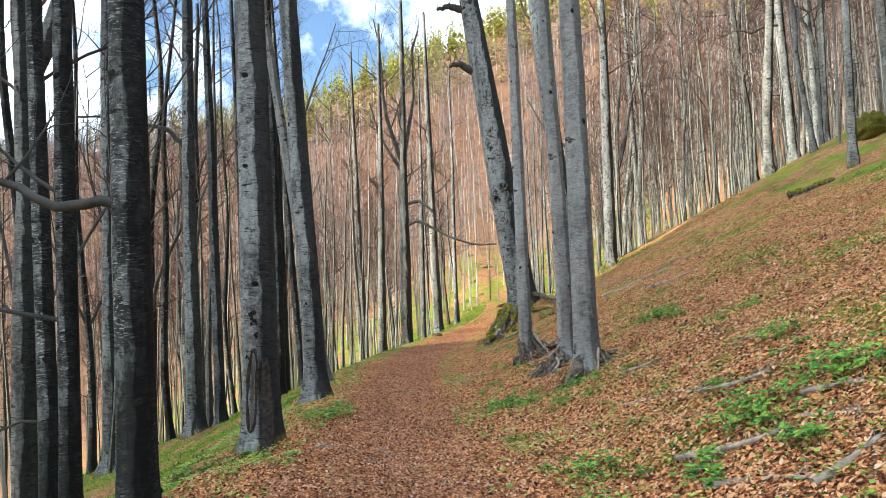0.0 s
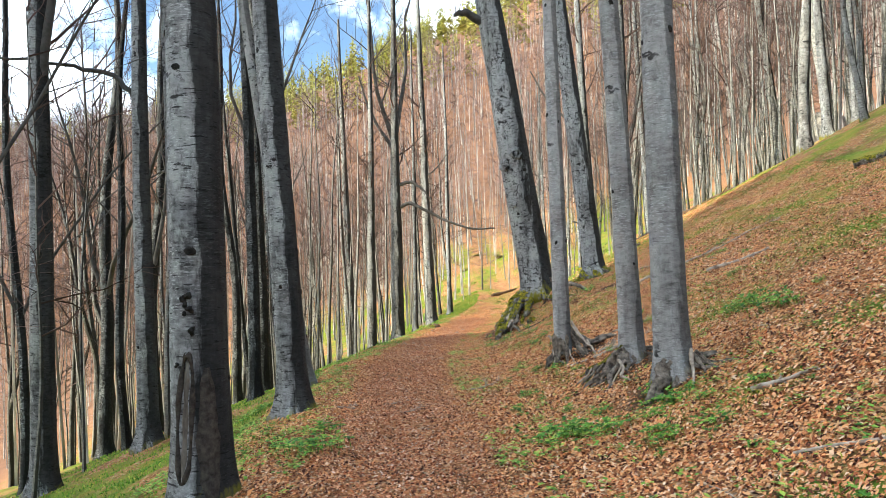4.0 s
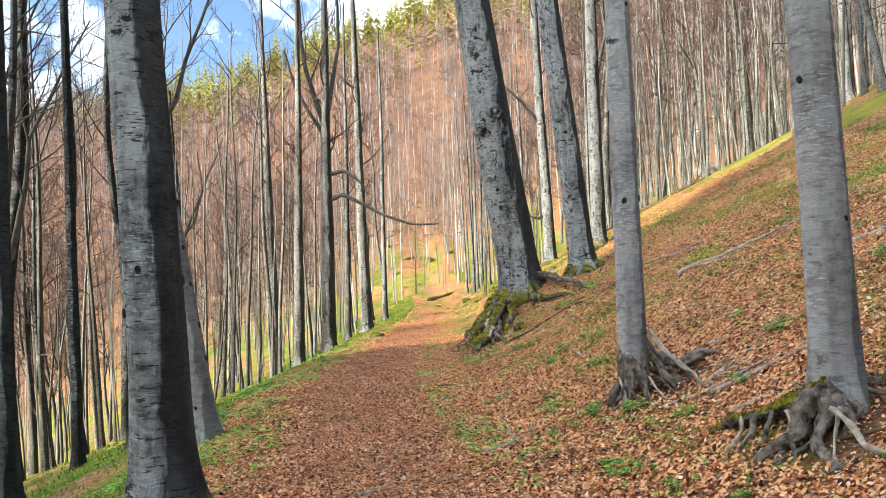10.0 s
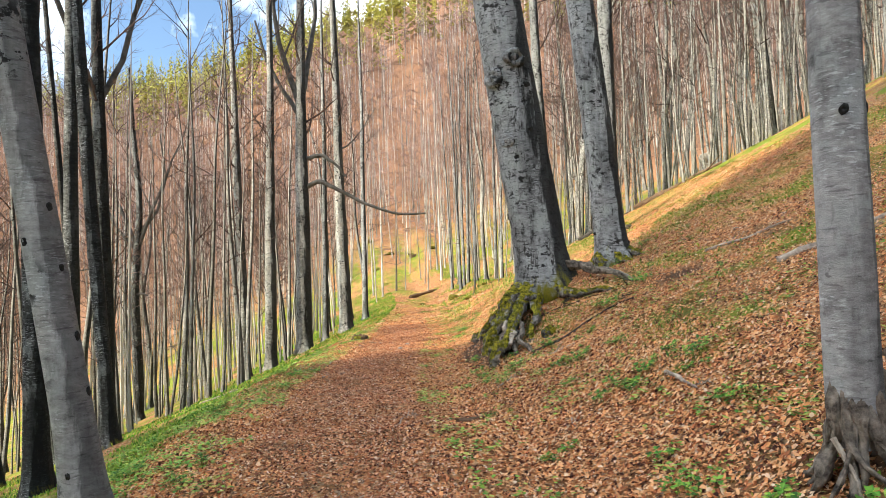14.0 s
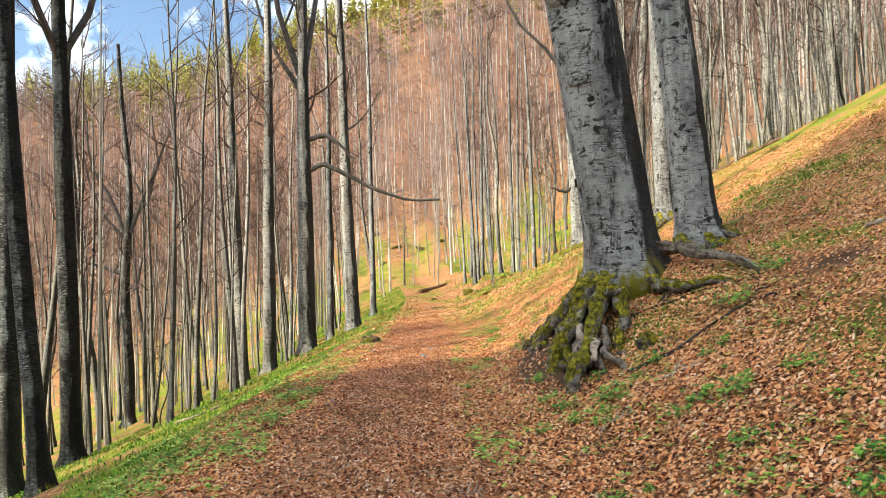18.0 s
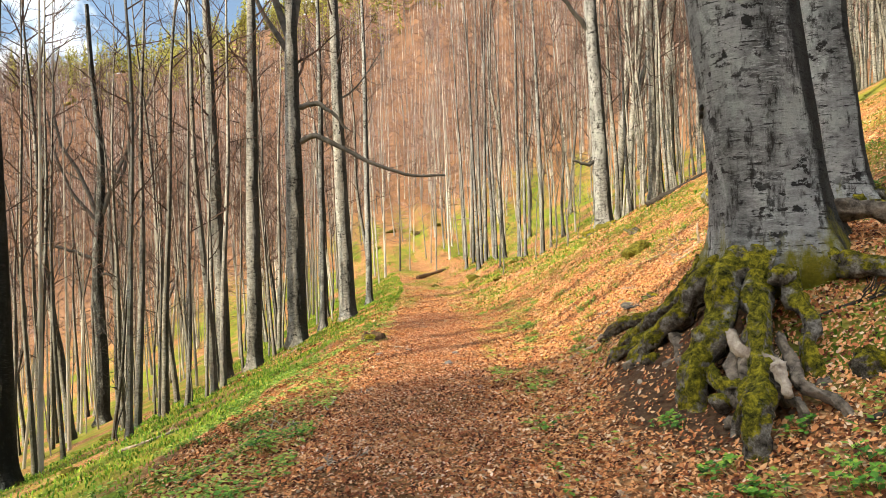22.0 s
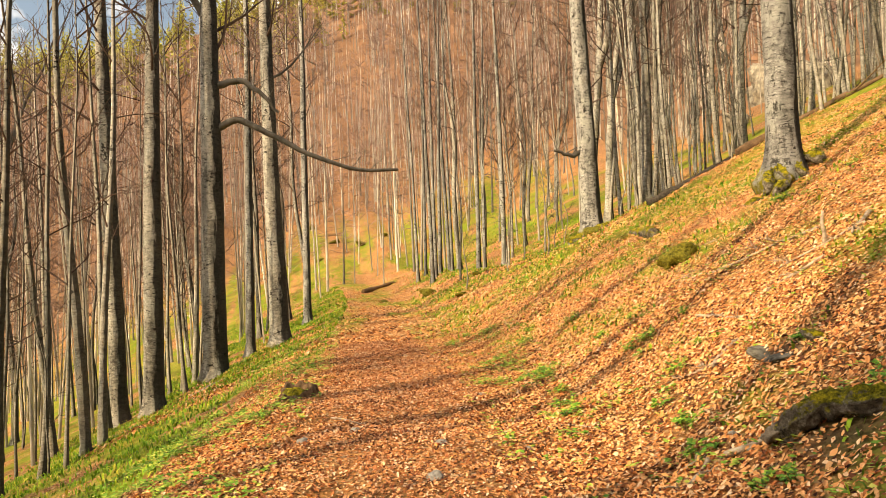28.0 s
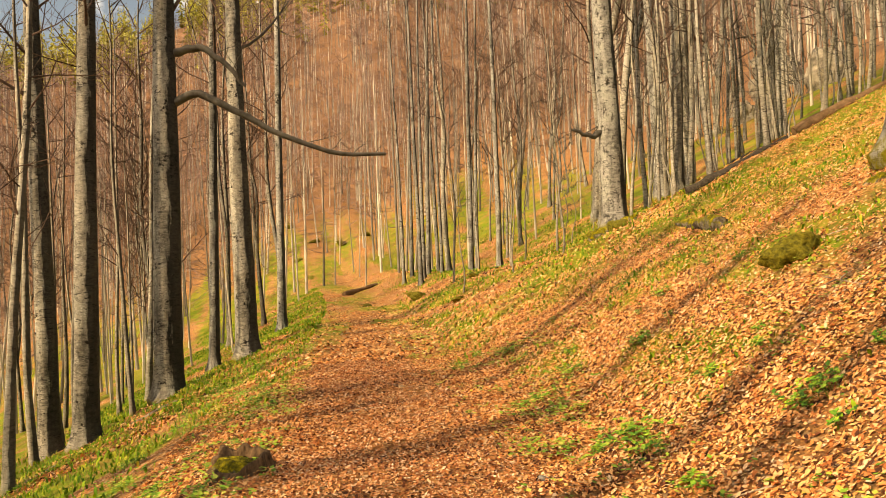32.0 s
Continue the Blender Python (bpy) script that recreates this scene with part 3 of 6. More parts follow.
def beech(x, y, r, lean=0.0, seed=0, height=24.0, lean_y=0.0, flare=0.55, sway=0.035, bare=0.42, limbs=(), crooked=(), roots=(), burls=(), scar=None, dark=False, damp_or_dark=False, smooth_bark=False, fork=0.0, crown=14, label="", sides=20, old=False, sink=0.25, depth=3):
    """One standing beech: trunk, limbs that the walk shows well, and the crown."""
    rng = np.random.default_rng(seed + 17)
    z = floor_at(x, y)
    tree = thing("beech_tree", x, y, z, label or "grey bare beech with a smooth trunk on the leafy slope", "tree", "beeches beside the trail")
    k = 46
    line = stem_line(rng, height, lean, lean_y, sway, k)
    zz = np.concatenate([np.linspace(-sink, 1.4, 16), np.linspace(1.6, height, k - 16)])
    pts = np.stack([np.interp(zz, line[:, 2], line[:, 0]), np.interp(zz, line[:, 2], line[:, 1]), zz], -1)
    rad = r * (1 - 0.72 * np.clip(zz / height, 0, 1) ** 1.1)
    foot = np.exp(-np.abs(zz + 0.05) / np.where(zz > -0.05, 0.32, 0.6))
    rad = rad * (1 + flare * foot)
    ph = rng.uniform(0, 6.3, 6)
    legs = int(rng.integers(4, 7))

    def flute(row, th):
        f = foot[row]
        toes = np.maximum(np.cos(legs * th + ph[0] + 0.6 * np.sin(th + ph[1])), -0.4)
        return 1 + 0.42 * flare * f * toes + 0.035 * np.sin(2 * th + ph[2] + zz[row] * 0.35) + 0.022 * np.sin(5 * th + ph[3] + zz[row] * 1.1) + 0.014 * np.sin(3 * th - zz[row] * 4.0 + ph[4])

    ms = Mesher()
    ms.tube(pts, rad, sides, flute)
    part("trunk", ms, BARK_OLD if old else BARK_DARK if damp_or_dark else BARK_WOODS if dark else BARK_SMOOTH if smooth_bark else BARK, tree)
    for h, turn, size in burls:
        c, rr, a = stem_at(line, h), np.interp(h, zz, rad), radians(turn)
        o, s = np.array([math.cos(a), math.sin(a), 0.0]), np.array([-math.sin(a), math.cos(a), 0.0])
        q = np.linspace(0, 2 * math.pi, 17)
        ring = c + o * rr * 0.97 + size * (np.cos(q)[:, None] * s + (np.sin(q) * 0.8)[:, None] * np.array([0, 0, 1.0]))
        ms = Mesher()
        ms.tube(ring, size * 0.45 * (1 + 0.25 * np.sin(3 * q + h)), 8)
        ms.tube([c + o * rr * 0.7, c + o * (rr + 0.02), c + o * (rr + size * 0.35)], [size * 0.8, size * 0.55, size * 0.2], 9, tip=True)
        part("burl", ms, BARK_OLD if old else BARK, tree, "round bark burl")
    if scar:
        lo, hi, turn, width = scar
        hs, ws = np.linspace(lo, hi, 14), np.linspace(-1, 1, 7)
        edge = width * np.sin(np.linspace(0.15, math.pi - 0.1, 14)) ** 0.6 * rng.uniform(0.75, 1.1, 14)
        a = radians(turn) + edge[:, None] * ws + rng.normal(0, 0.02, (14, 7))
        rr = np.interp(hs, zz, rad)[:, None] * 1.06 + 0.012 * np.cos(ws * math.pi) + rng.normal(0, 0.006, (14, 7))
        cc = np.stack([np.interp(hs, line[:, 2], line[:, 0]), np.interp(hs, line[:, 2], line[:, 1])], -1)
        verts = np.stack([cc[:, :1] + rr * np.cos(a), cc[:, 1:] + rr * np.sin(a), np.broadcast_to(hs[:, None], rr.shape)], -1)
        i, j = np.meshgrid(np.arange(13), np.arange(6), indexing="ij")
        ms = Mesher()
        ms.add(verts.reshape(-1, 3), np.stack([i * 7 + j, i * 7 + j + 1, (i + 1) * 7 + j + 1, (i + 1) * 7 + j], -1).reshape(-1, 4))
        part("bark_scar", ms, EARTH_DARK, tree, "dark torn bark scar")
    # knots and branch scars on the bark: flat dark ovals with a raised lip
    for _ in range(int(rng.integers(6, 11))):
        h, a = rng.uniform(0.4, 7.0), rng.uniform(2.6, 6.8)
        c, rr = stem_at(line, h), np.interp(h, zz, rad)
        o = np.array([math.cos(a), math.sin(a), 0.0])
        s = rng.uniform(0.016, 0.034) * (0.7 + 1.2 * r)
        ms = Mesher()
        ms.tube([c + o * (rr - 0.03), c + o * (rr + 0.002), c + o * (rr + 0.35 * s), c + o * (rr + 0.1 * s)], [1.5 * s, 1.35 * s, 0.95 * s, 0.5 * s], 9, lambda row, th: 1 + 0.2 * np.sin(2 * th + ph[3]) + 0.08 * np.sin(5 * th), tip=True)
        part("knot", ms, KNOT, tree)
    for h, ang, length, rr, rise_ in limbs:
        ms = Mesher()
        way = (math.sin(radians(ang)), math.cos(radians(ang)), rise_)
        bough(ms, rng, stem_at(line, h), way, length, rr, 3, 7, 0.12)
        part("limb", ms, LIMB, tree, "dark side limb with thin twigs")
    for bends in crooked:
        pts = np.array([stem_at(line, bends[0][1]) + (dx, dy, 0) for dx, _, dy in bends])
        pts[:, 2] = [h for _, h, _ in bends]
        fine = np.linspace(0, len(bends) - 1, 4 * len(bends))
        ix = np.arange(len(bends))
        pts = np.stack([np.interp(fine, ix, pts[:, c]) for c in range(3)], -1)
        pts[1:-1] = (pts[:-2] + 2 * pts[1:-1] + pts[2:]) / 4 + rng.normal(0, 0.02, (len(pts) - 2, 3))
        ms = Mesher()
        ms.tube(pts, np.linspace(0.32 * r, 0.12 * r, len(pts)), 9)
        for q in range(len(pts) // 2, len(pts) - 1, 2):
            bough(ms, rng, pts[q], (rng.normal(0.4, 0.5), rng.normal(0, 0.6), rng.uniform(0.2, 0.9)), rng.uniform(0.6, 1.5), 0.018, 1, 4, 0.2)
        part("limb", ms, LIMB, tree, "long dark crooked limb")
    for ang, length, rr, start, wig, mossy in roots:
        ms = Mesher()
        q = np.linspace(0, 1, 40)
        wa = radians(ang) + wig * np.sin(q * 3.6 + ph[1]) * q + 0.1 * np.sin(q * 11 + ang) * q
        dist = 0.5 * r + length * q
        px, py = dist * np.sin(wa), dist * np.cos(wa)
        gr = ground_z(x + px, y + py) - z
        pz = gr + rr * 0.12 + (start - rr * 0.12) * np.clip(1 - q * (1.5 if rr < 0.07 else 1.2), 0, 1) ** (2.0 if rr < 0.07 else 1.4) - 1.9 * rr * np.clip(q - 0.55, 0, 1) / 0.45
        pz += rr * 0.5 * np.sin(q * 12 + ph[2] + ang) * np.clip(q * 3, 0, 1)
        jog = 0.5 * rr * np.array([np.sin(q * 17 + ph[3] + ang), np.sin(q * 21 + ph[4] + ang)]) * np.clip(q * 4, 0, 1)
        px, py = px + jog[0], py + jog[1]
        crumple = gnarled(40, 18, ang + rr * 100, min(0.09 / rr, 2.0))
        knob = np.convolve(rng.uniform(0.35, 1.65, 44), (0.15, 0.22, 0.26, 0.22, 0.15), "valid")
        ms.tube(np.stack([px, py, pz], -1), rr * (1.25 - 0.85 * q) * knob, 18, lambda row, th: (1 + 0.16 * np.sin(2 * th + row * 0.16)) * crumple, tip=True)
        part("root", ms, MOSSY_ROOT if mossy else ROOT, tree, "mossy root over the bank" if mossy else "")
    if fork:
        ms = Mesher()
        for ang in (rng.uniform(60, 120), rng.uniform(240, 300)):
            way = (math.sin(radians(ang)) * 0.4, math.cos(radians(ang)) * 0.4, 1)
            bough(ms, rng, stem_at(line, fork), way, height * 0.42, r * 0.4, 2, 8, 0.4)
        part("fork", ms, LIMB, tree)
    ms = Mesher()
    for c in range(crown):
        h = height * (bare + (0.98 - bare) * (c + rng.random()) / crown)
        ang = rng.uniform(0, 6.3)
        way = (math.cos(ang), math.sin(ang), rng.uniform(0.5, 1.3))
        bough(ms, rng, stem_at(line, h), way, rng.uniform(2.2, 4.2) * (1.15 - 0.5 * h / height), 0.2 * r * (1.25 - h / height), depth - 1, 4, 0.3)
    part("crown", ms, WOOD_TWIG, tree, "bare brown crown of thin twigs")
    return tree


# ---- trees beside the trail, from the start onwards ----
beech(-2.66, 5.66, 0.168, 0.002, 1, damp_or_dark=True, label="slim dark beech with a long low side limb beside the trail", crooked=(((0, 2.9, 0), (-0.7, 2.95, 0.1), (-1.5, 3.3, 0.1), (-2.4, 3.9, 0.3)),))
beech(-3.91, 6.85, 0.105, 0.0, 2, damp_or_dark=True, limbs=((2.3, 262, 2.0, 0.028, 0.0), (3.6, 250, 1.8, 0.025, 0.5)))
beech(-4.57, 7.6, 0.105, -0.013, 3, damp_or_dark=True, limbs=((1.4, 255, 1.6, 0.02, 0.1),))
beech(-9.44, 18.6, 0.28, -0.005, 4, fork=9.0, label="lichened forked beech on the green slope")
beech(-7.43, 19.4, 0.24, -0.005, 6, crooked=(((0, 8.3, 0), (-0.6, 9.0, 0), (-1.8, 9.3, 0), (-4.2, 9.7, 0.2)),))
beech(-6.95, 20.2, 0.16, -0.01, 7)
beech(-2.75, 9.72, 0.262, 0.001, 8, flare=0.4, scar=(0.1, 1.3, -58, 0.4), label="thick grey beech with a torn bark scar at the trail's edge")
beech(-2.84, 14.3, 0.25, -0.038, 9, flare=0.6, label="speckled grey beech leaning at the trail's edge", limbs=((7.2, 290, 1.6, 0.02, 0.4),))
beech(-3.31, 17.95, 0.155, -0.14, 10, smooth_bark=True, label="slim grey beech leaning strongly downhill")
beech(-5.83, 23.07, 0.18, -0.014, 11, damp_or_dark=True)
beech(1.88, 15.65, 0.155, -0.004, 12, smooth_bark=True, flare=0.06, sink=-0.12, label="smooth grey beech on exposed stilt-like roots",
      roots=((258, 0.45, 0.036, 0.62, 0.3, False), (238, 0.42, 0.03, 0.66, -0.4, False), (208, 0.38, 0.03, 0.66, 0.3, False), (188, 0.4, 0.028, 0.62, -0.3, False), (166, 0.44, 0.026, 0.6, 0.3, False), (276, 0.34, 0.03, 0.6, 0.2, False), (300, 0.3, 0.03, 0.5, 0.2, False), (78, 1.25, 0.06, 0.5, 0.15, False), (100, 1.5, 0.05, 0.5, -0.2, False), (122, 0.75, 0.03, 0.62, 0.1, False), (60, 0.8, 0.03, 0.4, 0.2, False), (0, 0.4, 0.03, 0.4, 0.3, False), (222, 0.62, 0.016, 0.5, 0.7, False), (110, 1.1, 0.02, 0.3, 0.5, False)))
beech(2.39, 13.1, 0.165, -0.016, 13, smooth_bark=True, flare=0.45, label="smooth grey beech with bare roots in the bank",
      roots=((258, 1.0, 0.06, 0.3, 0.2, False), (235, 0.9, 0.045, 0.3, -0.3, False), (250, 0.64, 0.037, 0.22, 0.5, True), (215, 0.72, 0.034, 0.25, -0.5, False), (190, 0.59, 0.026, 0.22, 0.6, False), (275, 0.81, 0.026, 0.19, -0.4, False), (140, 0.68, 0.021, 0.17, 0.5, False), (100, 0.77, 0.026, 0.17, -0.3, False), (232, 0.94, 0.018, 0.17, 0.7, False)))
beech(2.45, 11.6, 0.215, -0.01, 14, smooth_bark=True, flare=0.45, label="pale grey beech with bare roots in the bank",
      roots=((225, 0.64, 0.069, 0.22, 0.2, False), (250, 0.68, 0.042, 0.22, -0.4, True), (185, 0.59, 0.026, 0.25, 0.5, False), (150, 0.81, 0.024, 0.28, -0.2, False), (125, 0.94, 0.026, 0.22, 0.3, False), (90, 0.77, 0.032, 0.17, 0.3, False), (170, 0.72, 0.016, 0.17, -0.5, False)))
beech(2.95, 24.8, 0.53, -0.13, 15, height=26, flare=0.38, burls=((4.5, -88, 0.16), (4.15, -150, 0.17), (2.9, -140, 0.12)), old=True, sides=44, sway=0.05, sink=0.45, label="huge old leaning beech with mossy roots over the bank",
      crooked=(((-0.2, 8.9, 0), (-0.9, 9.3, -0.1), (-1.25, 9.2, -0.1)), ((-0.2, 11.4, 0), (-0.9, 11.6, 0), (-1.3, 11.5, 0)), ((0, 13.0, 0), (-0.9, 14.0, -0.2), (-2.2, 14.6, -0.4), (-3.6, 15.6, -0.3))))
old_beech = [ob for ob in scene.objects if ob.name.startswith("beech_tree") and abs(ob.location.x - 2.95) < 0.01][0]


def laid_root(tree, knots, r0, r1, seed, mossy=True, label=""):
    """A gnarled root along its bends, thick at the trunk and thin at its end."""
    rng = np.random.default_rng(seed)
    knots = np.array(knots) - np.array(tree.location)
    k = 9 * len(knots)
    f, ix = np.linspace(0, len(knots) - 1, k), np.arange(len(knots))
    pts = np.stack([np.interp(f, ix, knots[:, c]) for c in range(3)], -1)
    for _ in range(5):
        pts[1:-1] = (pts[:-2] + 2 * pts[1:-1] + pts[2:]) / 4
    q = np.linspace(0, 1, k)
    rad = r0 + (r1 - r0) * q ** 0.8
    pts += 0.22 * rad[:, None] * np.stack([np.sin(q * 13 + seed), np.sin(q * 17 + 2 * seed), np.sin(q * 15 + 3 * seed)], -1) * np.clip(q * 5, 0, 1)[:, None]
    knob = np.convolve(rng.uniform(0.55, 1.45, k + 4), (0.15, 0.22, 0.26, 0.22, 0.15), "valid")
    crumple = gnarled(k, 20, seed * 3.7, min(0.09 / r0, 1.6))
    ms = Mesher()
    ms.tube(pts, rad * knob, 20, lambda row, th: (1 + 0.14 * np.sin(2 * th + row * 0.12)) * crumple, tip=True)
    part("root", ms, MOSSY_ROOT if mossy else DEADWOOD if label.startswith(("pale", "splintered")) else ROOT, tree, label or ("mossy root over the bank" if mossy else ""))


def tree_at(x):
    return [ob for ob in scene.objects if ob.name.startswith("beech_tree") and abs(ob.location.x - x) < 0.005][0]


# the long open wound of the thick beech at the trail's edge, with its swollen dark lip
torn = tree_at(-2.75)
q = np.linspace(0, 2 * math.pi, 40)
lip_a, lip_h = radians(-101) + (0.26 + 0.04 * np.sin(3 * q)) * np.sin(q) + 0.1 * np.cos(q), 0.85 + 0.58 * np.cos(q)
lip_r = np.interp(lip_h, (0.0, 0.3, 0.8, 1.6), (0.35, 0.305, 0.272, 0.262))
ms = Mesher()
ms.tube(np.stack([lip_r * np.cos(lip_a), lip_r * np.sin(lip_a), lip_h], -1), 0.02 + 0.008 * np.sin(5 * q + 1), 10, lambda row, th: 1 + 0.25 * np.sin(3 * th + row) * np.sin(row * 0.9))
part("wound_lip", ms, EARTH_DARK, torn, "swollen dark lip of the wound")
hs, ws = np.linspace(0.33, 1.36, 16), np.linspace(-1, 1, 9)
half = 0.24 * np.sqrt(np.clip(1 - ((hs - 0.85) / 0.56) ** 2, 0.02, 1))
wa = radians(-101) + half[:, None] * ws + 0.1 * ((hs - 0.85) / 0.58)[:, None]
wr = np.interp(hs, (0.0, 0.3, 0.8, 1.6), (0.35, 0.305, 0.272, 0.262))[:, None] - 0.004 + 0.012 * np.cos(ws * 4) + 0.006 * np.sin(hs * 17)[:, None]
i, j = np.meshgrid(np.arange(15), np.arange(8), indexing="ij")
ms = Mesher()
ms.add(np.stack([wr * np.cos(wa), wr * np.sin(wa), np.broadcast_to(hs[:, None], wr.shape)], -1).reshape(-1, 3), np.stack([i * 9 + j, i * 9 + j + 1, (i + 1) * 9 + j + 1, (i + 1) * 9 + j], -1).reshape(-1, 4))
part("wound", ms, WOUND, torn, "bare grey-brown wood of an old wound")
for n, (turn, h, size) in enumerate(((-103, 1.93, 0.02), (-98, 1.88, 0.018), (-93, 1.96, 0.026), (-89, 1.84, 0.024), (-86, 1.64, 0.026), (-124, 1.32, 0.011), (-120, 1.34, 0.012), (-100, 1.8, 0.015))):
    a, rr = radians(turn), 0.262
    o = np.array([math.cos(a), math.sin(a), 0.0])
    c = np.array([0.0, 0.0, h])
    ms = Mesher()
    ms.tube([c + o * (rr - 0.03), c + o * (rr + 0.004), c + o * (rr + 0.35 * size), c + o * (rr + 0.1 * size)], [1.4 * size, 1.3 * size, 0.95 * size, 0.45 * size], 10, lambda row, th: 1 + 0.3 * np.sin(2 * th + 2 * n) + 0.22 * np.sin(3 * th + n) + 0.14 * np.sin(7 * th), tip=True)
    part("knot", ms, KNOT, torn)
# bare toes and hanging roots of the beeches in the bank
pale, slim, stilt = tree_at(2.45), tree_at(2.39), tree_at(1.88)
laid_root(pale, ((2.4, 11.5, 0.2), (2.28, 11.4, 0.02), (2.14, 11.3, -0.12), (2.02, 11.2, -0.24), (1.92, 11.1, -0.4)), 0.095, 0.05, 21, False, "olive-brown root toe")
laid_root(pale, ((2.6, 11.4, 0.3), (2.56, 11.25, 0.08), (2.5, 11.1, -0.06), (2.42, 10.95, -0.14), (2.4, 10.85, -0.3)), 0.02, 0.011, 22, False, "pale thin hanging root")
laid_root(pale, ((2.68, 11.45, 0.26), (2.78, 11.25, 0.12), (2.86, 11.08, 0.06), (2.95, 10.85, 0.03), (3.0, 10.7, -0.1)), 0.024, 0.014, 23, False, "brown hanging root")
laid_root(pale, ((2.64, 11.42, 0.24), (2.68, 11.2, 0.06), (2.66, 11.05, -0.02), (2.68, 10.9, -0.15)), 0.018, 0.012, 24, False, "brown hanging root")
laid_root(slim, ((2.1, 12.8, 0.0), (2.12, 12.6, -0.1), (2.0, 12.4, -0.16), (2.1, 12.15, -0.2), (2.2, 12.0, -0.28)), 0.022, 0.014, 27, False, "pale thin hanging root")
laid_root(stilt, ((2.02, 15.55, 0.35), (2.12, 15.35, 0.12), (2.2, 15.2, 0.0), (2.26, 15.05, -0.06), (2.3, 14.95, -0.2)), 0.026, 0.014, 28, False, "pale broken root end")
# the toe of the slim beech frays into many thin roots over the bank
rng = np.random.default_rng(71)
laid_root(slim, ((2.3, 12.98, 0.14), (2.22, 13.12, 0.0), (2.08, 13.42, -0.14), (1.92, 13.75, -0.28), (1.82, 13.95, -0.42)), 0.1, 0.045, 72, True, "olive mossy root toe")
for n in range(7):
    bx, by = 2.22 - 0.05 * n + rng.normal(0, 0.02), 12.86 + 0.13 * n
    ex, ey = bx - rng.uniform(0.18, 0.34), by - rng.uniform(0.1, 0.3)
    mx, my = (bx + ex) / 2 + rng.normal(0, 0.04), (by + ey) / 2 + rng.normal(0, 0.04)
    laid_root(slim, ((bx, by, floor_at(bx, by) + 0.13), (mx, my, floor_at(mx, my) + 0.07), (ex, ey, floor_at(ex, ey) + 0.015), (ex - 0.06, ey - 0.05, floor_at(ex, ey) - 0.1)), rng.uniform(0.014, 0.026), 0.008, 73 + n, False, "pale thin root" if n % 3 == 0 else "thin brown root")
# wiry roots hang below the stilts
for n in range(9):
    bx, by = 1.66 + 0.075 * n, 15.62 - 0.03 * n + rng.normal(0, 0.05)
    ex, ey = bx + rng.normal(0, 0.1), by - rng.uniform(0.12, 0.4)
    laid_root(stilt, ((bx, by, floor_at(bx, by) + rng.uniform(0.15, 0.3)), ((bx + ex) / 2 + rng.normal(0, 0.04), (by + ey) / 2, floor_at(ex, ey) + 0.14), (ex, ey, floor_at(ex, ey) + 0.02), (ex, ey - 0.06, floor_at(ex, ey) - 0.1)), rng.uniform(0.012, 0.022), 0.008, 90 + n, False, "pale thin root" if n % 4 == 0 else "thin brown root")

# the buttress roots that carry the old beech over the washed-out bank
laid_root(old_beech, ((2.65, 24.6, 0.75), (2.35, 24.45, 0.5), (2.05, 24.32, 0.28), (1.76, 24.18, -0.12), (1.58, 24.05, -0.5), (1.46, 23.97, -0.95)), 0.17, 0.12, 1, label="thick mossy buttress root")
laid_root(old_beech, ((2.55, 24.9, 0.6), (2.2, 24.88, 0.3), (1.98, 25.02, 0.02), (1.8, 25.25, -0.3), (1.66, 25.42, -0.55), (1.58, 25.5, -0.85)), 0.13, 0.085, 2, label="thick mossy buttress root")
laid_root(old_beech, ((2.5, 24.4, 0.6), (2.25, 24.15, 0.28), (2.0, 23.85, 0.0), (1.78, 23.5, -0.28), (1.55, 23.2, -0.42), (1.38, 23.02, -0.52), (1.33, 22.95, -0.9)), 0.12, 0.075, 3)
laid_root(old_beech, ((2.45, 25.2, 0.5), (2.2, 25.45, 0.1), (2.02, 25.8, -0.2), (1.95, 26.2, -0.42), (1.9, 26.5, -0.75)), 0.11, 0.06, 4)
laid_root(old_beech, ((2.85, 24.25, 0.65), (2.95, 23.98, 0.48), (3.15, 23.7, 0.45), (3.5, 23.55, 0.5), (3.9, 23.45, 0.5)), 0.11, 0.05, 5)
laid_root(old_beech, ((3.3, 24.5, 1.0), (3.6, 24.2, 0.92), (3.85, 23.95, 0.85), (4.15, 23.6, 0.72), (4.3, 23.35, 0.55)), 0.09, 0.04, 6, False, "bare grey root running uphill")
laid_root(old_beech, ((2.65, 24.35, 0.5), (2.5, 24.05, 0.28), (2.4, 23.75, 0.1), (2.25, 23.55, -0.1), (2.15, 23.4, -0.4)), 0.1, 0.055, 7)
laid_root(old_beech, ((1.95, 24.95, -0.42), (1.72, 25.0, -0.5), (1.56, 25.12, -0.56), (1.46, 24.9, -0.6), (1.5, 24.6, -0.64), (1.62, 24.4, -0.72)), 0.06, 0.04, 8, False, "pale bare root looping along the bank")
laid_root(old_beech, ((1.95, 23.75, -0.1), (1.72, 23.62, -0.3), (1.85, 23.35, -0.42), (1.78, 23.1, -0.4), (1.82, 22.95, -0.75)), 0.06, 0.035, 9, False)
laid_root(old_beech, ((2.05, 23.95, -0.05), (1.8, 23.85, -0.32), (1.62, 23.6, -0.48), (1.68, 23.35, -0.6), (1.6, 23.2, -0.85)), 0.07, 0.04, 10, False)
laid_root(old_beech, ((2.1, 23.7, -0.05), (2.0, 23.4, -0.25), (1.86, 23.2, -0.3), (1.98, 23.0, -0.38), (2.05, 22.8, -0.6)), 0.055, 0.03, 11, False)
